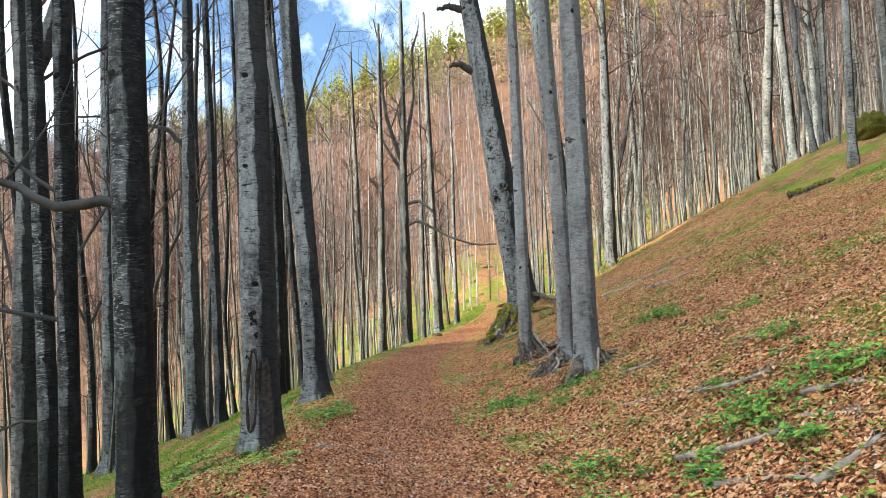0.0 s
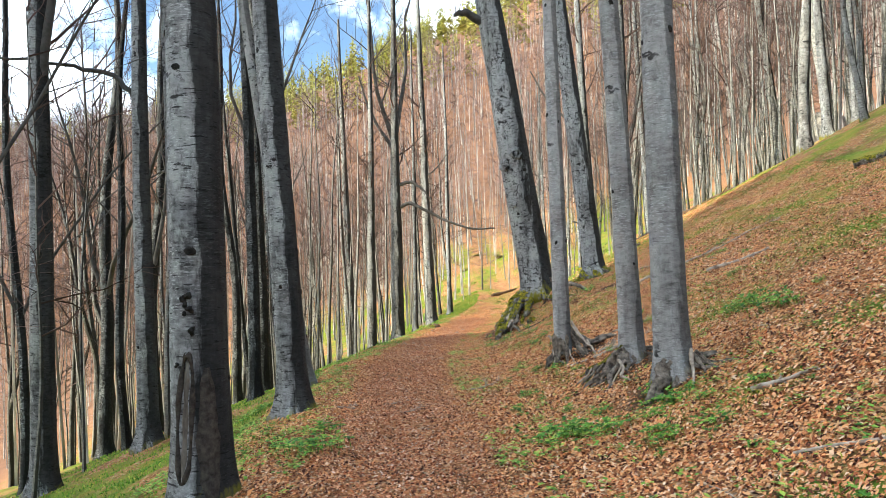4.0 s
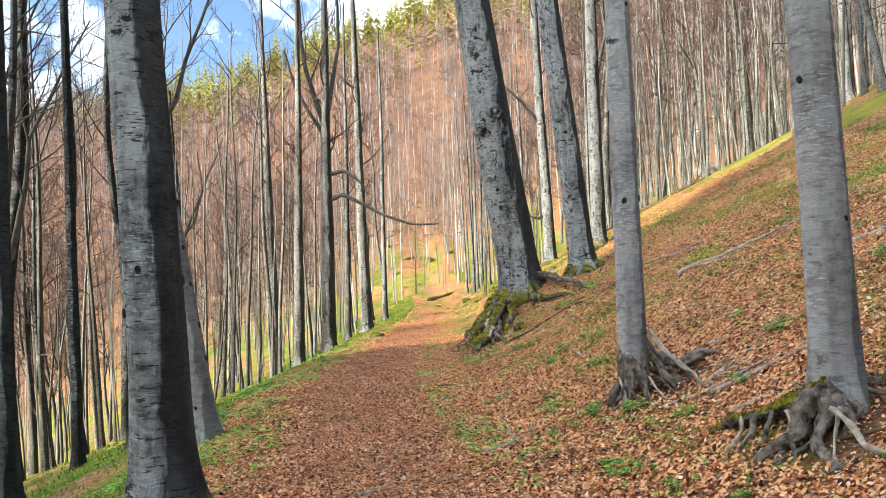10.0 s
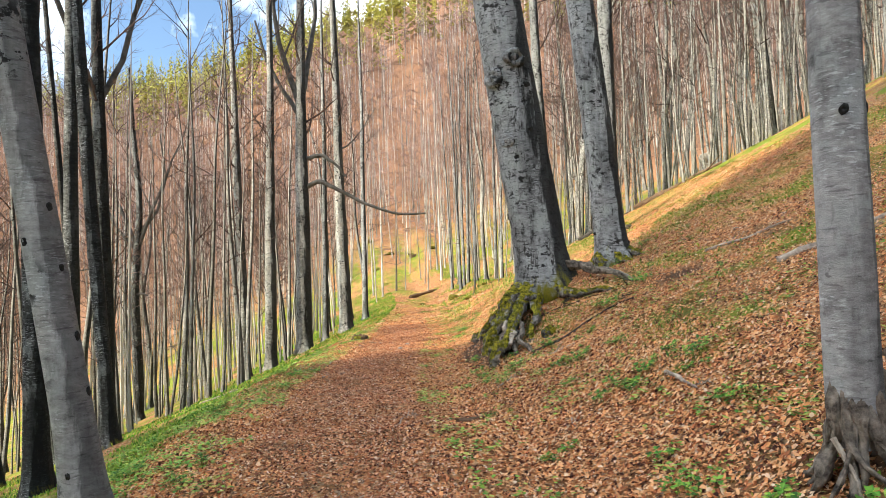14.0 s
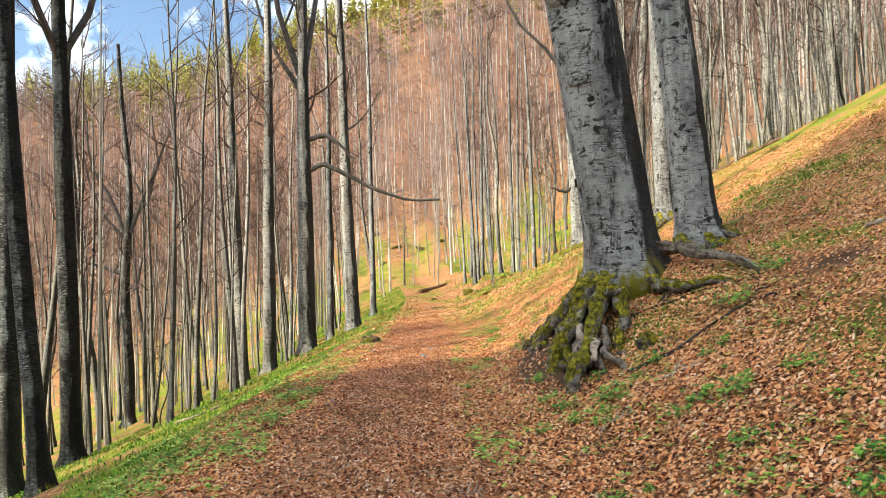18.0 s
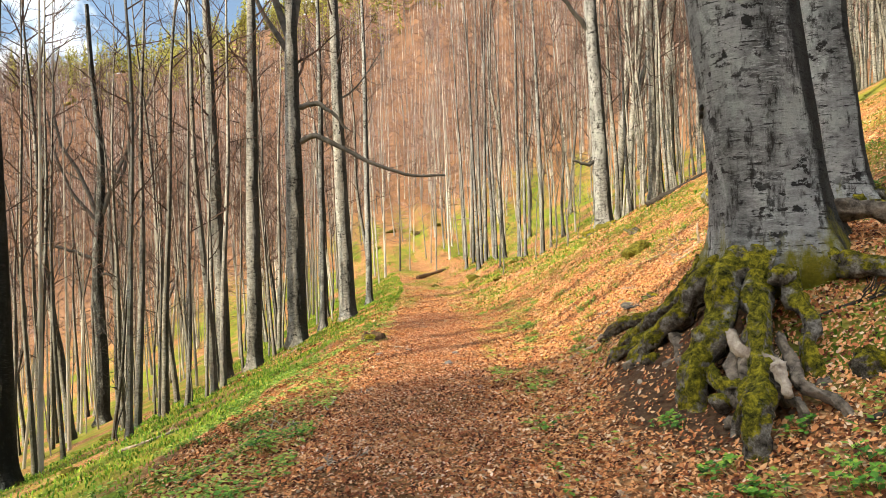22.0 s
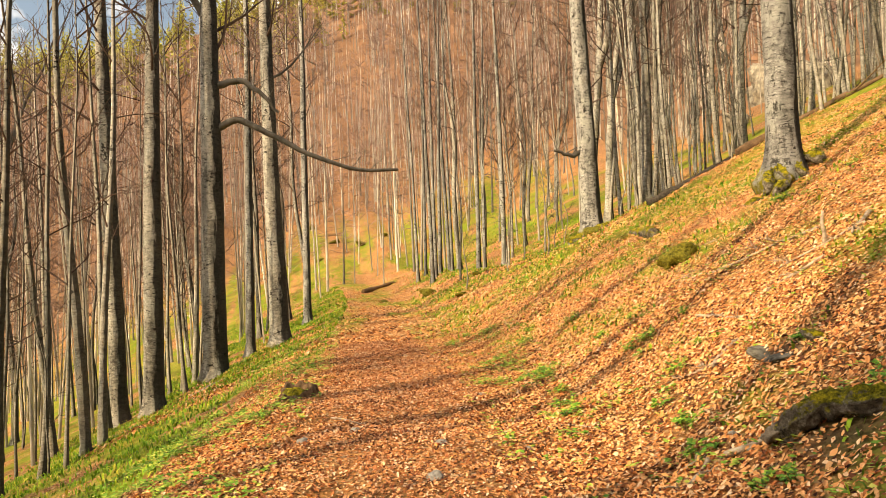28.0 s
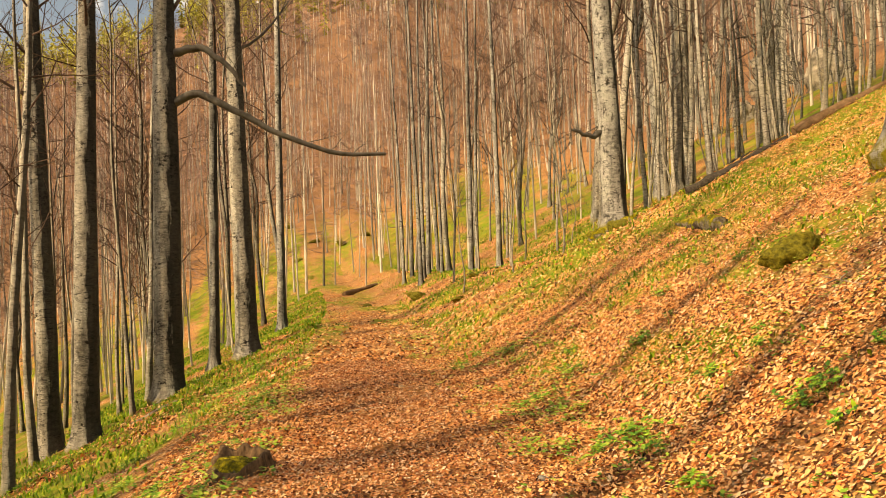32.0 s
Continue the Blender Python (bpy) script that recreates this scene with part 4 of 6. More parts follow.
laid_root(old_beech, ((1.75, 24.15, -0.3), (1.6, 23.8, -0.42), (1.68, 23.5, -0.36), (1.5, 23.35, -0.5), (1.42, 23.3, -0.85)), 0.065, 0.04, 12)
laid_root(old_beech, ((1.95, 25.0, -0.2), (1.8, 24.7, -0.38), (1.72, 24.5, -0.45), (1.6, 24.42, -0.8)), 0.07, 0.05, 13, False)
laid_root(old_beech, ((1.9, 24.05, -0.05), (1.78, 23.75, -0.16), (1.92, 23.5, -0.2), (1.8, 23.3, -0.22), (1.7, 23.1, -0.36)), 0.05, 0.03, 14, False, "splintered pale root wood")
laid_root(old_beech, ((2.0, 25.5, -0.22), (1.8, 25.7, -0.38), (1.66, 25.85, -0.5), (1.6, 26.1, -0.8)), 0.07, 0.04, 15)
# knots of grey root wood caught between them
for n, (x, y, z, size) in enumerate(((1.72, 25.05, -0.42, 0.085), (1.6, 25.3, -0.5, 0.06), (1.75, 24.75, -0.42, 0.07), (1.52, 23.62, -0.5, 0.07), (1.7, 23.3, -0.42, 0.06), (1.95, 23.62, -0.22, 0.08), (2.38, 24.02, 0.42, 0.09), (2.15, 23.3, -0.35, 0.06), (1.5, 23.45, -0.62, 0.055))):
    bm = bmesh.new()
    bmesh.ops.create_icosphere(bm, subdivisions=3, radius=1.0)
    for v in bm.verts:
        p = v.co + Vector((n * 5.0, 0, 0))
        k = size * (1 + 0.4 * noise.noise(p * 1.4) + 0.2 * noise.noise(p * 3.5) + 0.08 * noise.noise(p * 9))
        v.co = Vector((v.co.x * k * 1.25, v.co.y * k, v.co.z * k)) + Vector((x, y, z)) - old_beech.location
    for f in bm.faces:
        f.smooth = True
    me = bpy.data.meshes.new("root_knot")
    bm.to_mesh(me)
    bm.free()
    me.materials.append(MOSSY_ROOT if n % 3 == 0 else ROOT)
    part("root_knot", me, None, old_beech)
beech(5.28, 26.7, 0.38, -0.085, 16, old=True, sides=26, flare=0.5, label="old beech with pale lichen and dark patches", roots=((235, 1.0, 0.13, 0.4, 0.3, True), (270, 0.9, 0.12, 0.35, 0.2, True), (190, 0.9, 0.1, 0.3, 0.3, True), (150, 0.8, 0.1, 0.3, 0.2, True)))
beech(8.89, 34.8, 0.31, 0.015, 17, old=True, sides=26, flare=0.6, label="lichened beech with a moss collar on the sunny slope", roots=((250, 0.9, 0.12, 0.4, 0.3, True), (220, 0.8, 0.12, 0.4, 0.2, True), (130, 0.9, 0.1, 0.35, 0.3, True), (180, 0.7, 0.09, 0.3, 0.3, True)))
beech(9.66, 44.3, 0.33, -0.018, 18, old=True, flare=0.5, crooked=(((-0.1, 8.0, 0), (-1.0, 9.2, 0), (-2.2, 10.3, 0), (-3.3, 12.4, 0)), ((0, 2.9, 0), (-0.5, 2.6, 0), (-1.2, 2.8, 0))))
beech(-6.15, 49.3, 0.31, -0.011, 19, dark=True, label="straight grey beech at the slope's edge")
beech(-4.52, 46.3, 0.30, 0.02, 20, dark=True, label="straight beech with knobbly bark at the slope's edge")
beech(-3.02, 50.3, 0.46, 0.016, 21, dark=True, height=27, fork=14.0, flare=0.35, label="dark thick beech with two long crooked limbs",
      crooked=(((0.1, 11.0, 0), (1.1, 11.2, -0.3), (1.8, 10.7, -0.5), (2.5, 9.9, -0.6)), ((0.1, 9.3, 0), (1.0, 9.7, -0.4), (2.1, 9.1, -0.8), (3.4, 8.3, -1.0), (5.2, 7.6, -1.2), (6.9, 7.6, -1.3)), ((0, 13.5, 0), (-1.0, 15.0, 0), (-1.8, 16.6, 0), (-2.4, 19.0, 0))))
beech(-0.6, 52.3, 0.38, -0.01, 22, dark=True, height=26, label="grey beech leaning over the trail's edge", limbs=((11.0, 80, 4.0, 0.06, 0.6),))
beech(0.95, 61.0, 0.22, 0.01, 23)
beech(-1.9, 55.0, 0.2, 0.02, 24)
beech(-8.6, 34.9, 0.27, -0.012, 25, damp_or_dark=True, fork=11.0, label="straight dark beech on the green slope")
beech(-9.3, 35.0, 0.12, -0.07, 35, damp_or_dark=True)
beech(-14.6, 59.6, 0.36, -0.015, 26, damp_or_dark=True, fork=11.5, sway=0.3, label="dark crooked forked beech with dead stubs", crooked=(((0, 8.5, 0), (0.5, 8.6, -0.2), (0.9, 8.4, -0.3)), ((0, 9.4, 0), (-1.2, 9.9, 0), (-2.6, 10.4, 0), (-4.2, 10.2, 0)), ((0, 11.5, 0), (-1.4, 13.2, 0), (-2.2, 15.4, 0), (-2.6, 18.0, 0)), ((0, 12.5, 0), (1.3, 14.2, 0), (1.9, 16.6, 0), (1.6, 19.5, 0))))
beech(-7.0, 23.0, 0.11, -0.01, 27, damp_or_dark=True)
beech(-5.75, 26.2, 0.14, -0.05, 32, damp_or_dark=True)
beech(-7.6, 29.3, 0.19, 0.01, 34, damp_or_dark=True)
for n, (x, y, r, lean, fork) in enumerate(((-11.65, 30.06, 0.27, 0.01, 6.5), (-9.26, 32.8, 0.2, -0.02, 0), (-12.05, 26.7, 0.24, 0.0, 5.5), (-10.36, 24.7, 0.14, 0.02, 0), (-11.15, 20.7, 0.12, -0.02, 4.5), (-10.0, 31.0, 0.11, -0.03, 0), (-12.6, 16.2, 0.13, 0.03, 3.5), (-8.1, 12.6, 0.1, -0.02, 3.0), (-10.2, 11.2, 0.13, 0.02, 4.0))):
    beech(x, y, r, lean, 70 + n, height=20, damp_or_dark=True, fork=fork, sides=12, crown=9, sway=0.22, label="crooked grey beech on the green slope below the trail")
beech(18.1, 33.3, 0.22, -0.03, 28, crooked=(((0, 7.0, 0), (-0.6, 7.2, 0), (-1.5, 6.7, -0.1), (-2.4, 6.9, -0.1), (-3.3, 6.5, -0.1)),), label="grey beech at the upper edge of the clear slope")
beech(19.0, 32.6, 0.17, -0.01, 29, label="grey beech at the upper edge of the clear slope")
beech(20.2, 33.9, 0.16, 0.02, 30, label="grey beech at the upper edge of the clear slope")
beech(15.2, 50.0, 0.24, -0.02, 31)
for n, (x, y, r) in enumerate(((8.6, 63.0, 0.13), (9.3, 65.0, 0.12), (9.9, 66.2, 0.14), (10.3, 64.6, 0.1), (10.9, 67.5, 0.13), (11.3, 62.2, 0.15), (12.2, 63.8, 0.12), (12.7, 61.5, 0.17), (9.0, 69.0, 0.11), (10.0, 71.0, 0.12))):
    beech(x, y, r, (-0.02, 0.015, 0.03, 0.0)[n % 4], 40 + n, height=20, sides=10, crown=12, label="slim pale beech in a close clump beside the trail")


# ---- the woods further off: six kinds of beech, each copied over the slopes ----
THIN = 0.009


def wood_kind(seed, height, r, forks):
    rng = np.random.default_rng(seed)
    ms, twigs = Mesher(), Mesher()
    stems = [(stem_line(rng, height, rng.uniform(-0.04, 0.03), rng.uniform(-0.04, 0.04), 0.2, 24), 0.0, r)]
    for _ in range(forks):
        way, up = rng.uniform(0, 6.3), height * rng.uniform(0.16, 0.36)
        other = stem_line(rng, height - up, 0.12 * math.cos(way), 0.12 * math.sin(way), 0.4, 24) + stem_at(stems[0][0], up)
        stems.append((other, up, r * 0.72))
    for line, up, thick in stems:
        zz = np.concatenate([[-0.3, 0.0, 0.25, 0.6], np.linspace(1.2, height, 20)]) if up == 0 else np.linspace(up, height, 16)
        pts = np.stack([np.interp(zz, line[:, 2], line[:, 0]), np.interp(zz, line[:, 2], line[:, 1]), zz], -1)
        rad = thick * (1 - 0.85 * np.clip((zz - up) / (height - up), 0, 1)) * (1 + 0.5 * np.exp(-np.clip(zz, 0, None) / 0.3)) * rng.uniform(0.88, 1.14, len(zz))
        ms.tube(pts, rad, 9)
        count = 18 if up == 0 else 9
        for c in range(count):
            h = up + (height - up) * (0.3 + 0.69 * (c + rng.random()) / count)
            ang = rng.uniform(0, 6.3)
            bough(twigs, rng, stem_at(line, h), (math.cos(ang), math.sin(ang), rng.uniform(0.35, 1.3)), rng.uniform(2.0, 4.4) * (1.2 - 0.65 * h / height), 0.042, 2, 3, 0.2)
    return ms.mesh("trunk", BARK_WOODS), twigs.mesh("crown", WOOD_TWIG)


KINDS = [wood_kind(100 + n, h, r, (0, 1, 0, 1, 2, 0, 0, 1, 1, 0)[n]) for n, (h, r) in enumerate(((19, 0.14), (21, 0.16), (17, 0.10), (22, 0.19), (18, 0.12), (15, 0.085), (20, 0.13), (16, 0.075), (22, 0.22), (14, 0.07)))]
rng = np.random.default_rng(5)
standing = [ob.location.xy.copy() for ob in scene.objects if ob.name.startswith("beech_tree")]
placed = np.array([(p.x, p.y) for p in standing])


def open_ground(x, y):
    """Where no tree stands: the trail, its verge and the clear slope above."""
    u = x - float(trail_x(y))
    if y < 42:
        return -4.6 < u < 13.5 + 0.1 * max(y - 25, 0)
    if y < 60:
        return -3.0 < u < 7.5
    return -3.4 < u < 3.4


count = 0
for _ in range(6000):
    x, y = rng.uniform(-34, 34), rng.uniform(-12, 80)
    if count >= 165:
        break
    feeds = 0.94 * (y - 27) - 0.34 * x
    if x < -4 and 0.5 < feeds < 10 and rng.random() < 0.92:
        continue
    if -13 < x < 3.5 and 36 < y < 62:
        continue
    if open_ground(x, y) or (y < 6 and x > -12) or np.min(np.hypot(placed[:, 0] - x, placed[:, 1] - y)) < 1.5:
        continue
    placed = np.vstack([placed, (x, y)])
    trunk, crown = KINDS[int(rng.integers(len(KINDS)))]
    tree = thing("beech_tree", x, y, floor_at(x, y), "slender bare beech in the dense wood on the slope", "tree", "slender beeches of the wood")
    tree.rotation_euler = (rng.normal(0, 0.03), rng.normal(-0.01, 0.035), rng.uniform(0, 6.3))
    s = rng.uniform(0.85, 1.15)
    tree.scale = (s, s, s)
    part("trunk", trunk, None, tree)
    part("crown", crown, None, tree)
    count += 1

# slender saplings and young beeches on the slope about the far bend
def sapling_kind(seed, height, r):
    rng = np.random.default_rng(seed)
    line = stem_line(rng, height, rng.uniform(-0.08, 0.08), rng.uniform(-0.08, 0.08), 0.12, 14)
    zz = np.concatenate([[-0.15], np.linspace(0, height, 13)])
    ms = Mesher()
    ms.tube(np.stack([np.interp(zz, line[:, 2], line[:, 0]), np.interp(zz, line[:, 2], line[:, 1]), zz], -1), r * (1 - 0.8 * np.clip(zz / height, 0, 1)), 7)
    stem = ms.mesh("trunk", BARK_YOUNG)
    ms = Mesher()
    for c in range(12):
        h, ang = height * (0.22 + 0.77 * (c + rng.random()) / 12), rng.uniform(0, 6.3)
        bough(ms, rng, stem_at(line, h), (math.cos(ang), math.sin(ang), rng.uniform(0.3, 1.0)), height * rng.uniform(0.12, 0.26), 0.3 * r, 1, 3, 0.3)
    return stem, ms.mesh("crown", LIMB)


SAPLINGS = [sapling_kind(500 + n, h, r) for n, (h, r) in enumerate(((4.5, 0.03), (6.5, 0.045), (3.2, 0.022), (9.0, 0.06)))]
rng = np.random.default_rng(8)
spots = [(8.3, 44.9), (8.9, 46.5), (10.6, 44.0), (11.4, 46.2), (7.7, 47.3), (12.3, 44.6), (10.2, 48.5), (13.1, 47.7), (6.8, 49.8), (9.2, 51.2), (12.0, 51.5), (14.6, 45.4), (15.9, 47.2), (11.0, 54.0), (13.8, 53.0), (7.9, 54.5), (16.5, 43.2), (9.9, 57.0), (-6.6, 36.0), (-7.7, 39.2), (-5.9, 41.0)]
for n, (x, y) in enumerate(spots):
    stem, top = SAPLINGS[n % 4]
    tree = thing("beech_sapling", x, y, floor_at(x, y), "thin bare beech sapling on the grassy slope", "sapling", "beech saplings")
    tree.rotation_euler = (rng.normal(0, 0.03), rng.normal(-0.01, 0.035), rng.uniform(0, 6.3))
    part("trunk", stem, None, tree)
    part("crown", top, None, tree)

# brushy young growth along the rib of the upper slope
for n in range(70):
    past, side = rng.uniform(-0.3, 5.0), rng.uniform(-1.0, 17)
    x, y = 10.8 + 0.61 * past + 0.79 * side, 42.3 + 0.79 * past - 0.61 * side
    stem, top = SAPLINGS[int(rng.integers(4))]
    tree = thing("beech_sapling", x, y, floor_at(x, y), "thin bare beech sapling in the brush behind the slope's rib", "sapling", "beech saplings")
    tree.rotation_euler = (rng.normal(0, 0.05), rng.normal(0, 0.05), rng.uniform(0, 6.3))
    part("trunk", stem, None, tree)
    part("crown", top, None, tree)

# slim straight poles that stand close together on the slope below the trail
def pole_kind(seed, height, r):
    rng = np.random.default_rng(seed)
    line = stem_line(rng, height, rng.uniform(-0.03, 0.02), rng.uniform(-0.03, 0.03), 0.09, 16)
    zz = np.concatenate([[-0.25, 0.0, 0.3], np.linspace(0.8, height, 13)])
    ms, top = Mesher(), Mesher()
    ms.tube(np.stack([np.interp(zz, line[:, 2], line[:, 0]), np.interp(zz, line[:, 2], line[:, 1]), zz], -1), r * (1 - 0.85 * np.clip(zz / height, 0, 1)) * (1 + 0.35 * np.exp(-np.clip(zz, 0, None) / 0.25)) * rng.uniform(0.92, 1.1, 16), 8)
    for c in range(15):
        h, ang = height * (0.3 + 0.69 * (c + rng.random()) / 15), rng.uniform(0, 6.3)
        bough(top, rng, stem_at(line, h), (math.cos(ang), math.sin(ang), rng.uniform(0.4, 1.3)), rng.uniform(1.0, 2.6), 0.024, 1, 3, 0.25)
    return ms.mesh("trunk", BARK_YOUNG), top.mesh("crown", WOOD_TWIG)


def pole_set(bark_, kinds):
    """The same stems with another bark."""
    stems = []
    for stem, top in kinds:
        stem = stem.copy()
        stem.materials[0] = bark_
        stems.append((stem, top))
    return stems


POLES = [pole_kind(700 + n, h, r) for n, (h, r) in enumerate(((14, 0.07), (16, 0.095), (12, 0.05), (15, 0.08), (17, 0.11), (13, 0.06), (18, 0.125), (11, 0.045)))]
rng = np.random.default_rng(12)
count = 0
for _ in range(4000):
    if count >= 100:
        break
    x, y = rng.uniform(-24, -4), rng.uniform(16, 66)
    feeds = 0.94 * (y - 27) - 0.34 * x
    if x - float(trail_x(y)) > -5.2 or (0.5 < feeds < 10 and rng.random() < 0.93) or np.min(np.hypot(placed[:, 0] - x, placed[:, 1] - y)) < 0.7:
        continue
    placed = np.vstack([placed, (x, y)])
    stem, top = POLES[count % 8]
    tree = thing("young_beech", x, y, floor_at(x, y), "slim straight young beech on the green slope below the trail", "tree", "slim poles of the slope")
    tree.rotation_euler = (rng.normal(0, 0.03), rng.normal(-0.01, 0.035), rng.uniform(0, 6.3))
    part("trunk", stem, None, tree)
    part("crown", top, None, tree)
    count += 1

# slim trees that stand close behind the rib of the slope
GREY_POLES = pole_set(BARK_WOODS, POLES)
count = 0
for _ in range(4000):
    if count >= 120:
        break
    past, side = rng.uniform(0.3, 16) if count > 40 else rng.uniform(0.3, 4), rng.uniform(-1.5, 24)
    x, y = 10.8 + 0.61 * past + 0.79 * side, 42.3 + 0.79 * past - 0.61 * side
    if x - float(trail_x(y)) < 5 or np.min(np.hypot(placed[:, 0] - x, placed[:, 1] - y)) < 0.55:
        continue
    placed = np.vstack([placed, (x, y)])
    stem, top = GREY_POLES[(0, 2, 5, 7, 2, 5, 7, 3)[int(rng.integers(8))]]
    tree = thing("young_beech", x, y, floor_at(x, y), "slim young beech in the close wood behind the slope's rib", "tree", "slim poles of the upper wood")
    tree.rotation_euler = (rng.normal(0, 0.03), rng.normal(-0.01, 0.035), rng.uniform(0, 6.3))
    part("trunk", stem, None, tree)
    part("crown", top, None, tree)
    count += 1

# the far woods: thousands of bare beeches over the valley and the mountain
trunks, twigs = Mesher(), Mesher()
T = 17500
tx, ty = rng.uniform(-250, 190, T), rng.uniform(-20, 320, T)
tu = tx - trail_x(ty)
nearby = (tx > -34) & (tx < 34) & (ty < 80)
keep = ~nearby & ~((np.abs(tu) < 2.4) & (ty < 88)) & (rng.random(T) < np.where((tx < -30) & (ty < 150), 0.16, 0.6))
hill = land(tx, ty)
keep &= (hill < 70 + 12 * np.sin(tx * 0.03)) & ~((tx < -60) & (ty < 60) & (rng.random(T) < 0.6))
# slim poles between the nearer trees
px, py = rng.uniform(-34, 34, 300), rng.uniform(8, 80, 300)
pu = px - trail_x(py)
pole = (pu < -8.5) | (pu > 16) | ((py > 60) & ((pu < -5) | (pu > 6)))
tx, ty = np.concatenate([tx[keep], px[pole]]), np.concatenate([ty[keep], py[pole]])
hill = land(tx, ty)
n = len(tx)
slim = np.arange(n) >= keep.sum()
hh, rr = np.where(slim, rng.uniform(11, 18, n), rng.uniform(14, 22, n)), np.where(slim, rng.uniform(0.035, 0.085, n), rng.uniform(0.06, 0.15, n))
lx, ly = rng.normal(0, 0.045, n), rng.normal(0, 0.045, n)
rows_, th = np.array([-0.02, 0.4, 1.0]), np.arange(6) * math.pi / 3
tp = np.stack([tx[:, None] + lx[:, None] * hh[:, None] * rows_, ty[:, None] + ly[:, None] * hh[:, None] * rows_, hill[:, None] + hh[:, None] * rows_], -1)
tr = rr[:, None] * np.array([1.0, 0.6, 0.08])
ring = tp[:, :, None, :] + tr[:, :, None, None] * np.stack([np.cos(th), np.sin(th), 0 * th], -1)
i, j = np.meshgrid(np.arange(2), np.arange(6), indexing="ij")
quads = np.stack([i * 6 + j, i * 6 + (j + 1) % 6, (i + 1) * 6 + (j + 1) % 6, (i + 1) * 6 + j], -1).reshape(-1, 4)
trunks.add(ring.reshape(-1, 3), (quads[None] + 18 * np.arange(n)[:, None, None]).reshape(-1, 4))
SPIKES = 54
third = SPIKES // 3
f = rng.uniform(0.22, 0.99, (n, SPIKES))
f[:, third:2 * third], f[:, 2 * third:] = f[:, :third], f[:, :third]
base = np.stack([tx[:, None] + (lx * hh)[:, None] * f, ty[:, None] + (ly * hh)[:, None] * f, hill[:, None] + hh[:, None] * f], -1)
ang, lift = rng.uniform(0, 6.3, (n, SPIKES)), rng.uniform(-0.1, 0.9, (n, SPIKES))
ang[:, third:] = np.tile(ang[:, :third], 2) + rng.normal(0, 0.8, (n, 2 * third))
reach = rng.uniform(2.0, 5.2, (n, SPIKES)) * (1.25 - 0.75 * f) * np.where(slim, 0.6, 1.0)[:, None]
reach[:, third:] *= 0.62
way = np.stack([np.cos(ang), np.sin(ang), lift], -1)
way /= np.linalg.norm(way, axis=-1)[..., None]
# sprays fork off the boughs
for lo in (third, 2 * third):
    base[:, lo:lo + third] = base[:, :third] + way[:, :third] * (reach[:, :third] * rng.uniform(0.25, 0.85, (n, third)))[..., None]
end = base + way * reach[..., None]
thick = np.where(slim, 0.008, 0.024 + 0.045 * np.clip((ty - 80) / 80, 0, 1))[:, None] * (1.25 - f)
thick[:, third:] *= 0.8
o1 = np.stack([-np.sin(ang), np.cos(ang), 0 * ang], -1) * thick[..., None]
o2 = np.cross(way, o1)
verts = np.stack([base + o1, base - 0.5 * o1 + 0.87 * o2, base - 0.5 * o1 - 0.87 * o2, end], 2).reshape(-1, 3)
spike = np.array([[0, 1, 3], [1, 2, 3], [2, 0, 3]])
twigs.add(verts, (spike[None] + 4 * np.arange(n * SPIKES)[:, None, None]).reshape(-1, 3))
woods = thing("far_woods", 0, 150, 0, "far mountainside covered in bare brown beech forest", "forest", kind="stuff")
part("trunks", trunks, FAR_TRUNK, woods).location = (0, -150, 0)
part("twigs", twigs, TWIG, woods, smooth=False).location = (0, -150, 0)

# conifers along the top of the mountain
tx, ty = rng.uniform(-240, 230, 2600), rng.uniform(180, 420, 2600)
hill = land(tx, ty)
keep = hill > 62 + 12 * np.sin(tx * 0.03) + rng.uniform(-6, 8, 2600)
tx, ty, hill = tx[keep], ty[keep], hill[keep]
n = len(tx)
hh = rng.uniform(9, 19, n)
BR = 32
f = np.linspace(0.12, 0.98, BR)[None, :] + rng.uniform(-0.02, 0.02, (n, BR))
ang = rng.uniform(0, 6.3, (n, BR))
reach = hh[:, None] * 0.21 * (1.05 - f) * rng.uniform(0.6, 1.25, (n, BR))
root_ = np.stack([tx[:, None] + 0 * f, ty[:, None] + 0 * f, hill[:, None] + hh[:, None] * f], -1)
out_ = np.stack([np.cos(ang), np.sin(ang), -0.35 + 0 * ang], -1)
side = np.stack([-np.sin(ang), np.cos(ang), 0 * ang], -1) * (reach * 0.36)[..., None]
tipp = root_ + out_ * reach[..., None]
midd = root_ + out_ * (reach * 0.55)[..., None]
verts = np.stack([root_ + [0, 0, 0.35], midd + side, tipp, midd - side, midd - [0, 0, 0.4]], 2).reshape(-1, 3)
clump = np.array([[0, 1, 2], [0, 2, 3], [1, 4, 2], [4, 3, 2], [0, 4, 1], [0, 3, 4]])
ms = Mesher()
ms.add(verts, (clump[None] + 5 * np.arange(n * BR)[:, None, None]).reshape(-1, 3))
pines = thing("far_conifers", 0, 250, 60, "yellow-green conifer forest along the mountain top", "forest", kind="stuff")
part("needles", ms, NEEDLE, pines, smooth=False).location = (0, -250, -60)


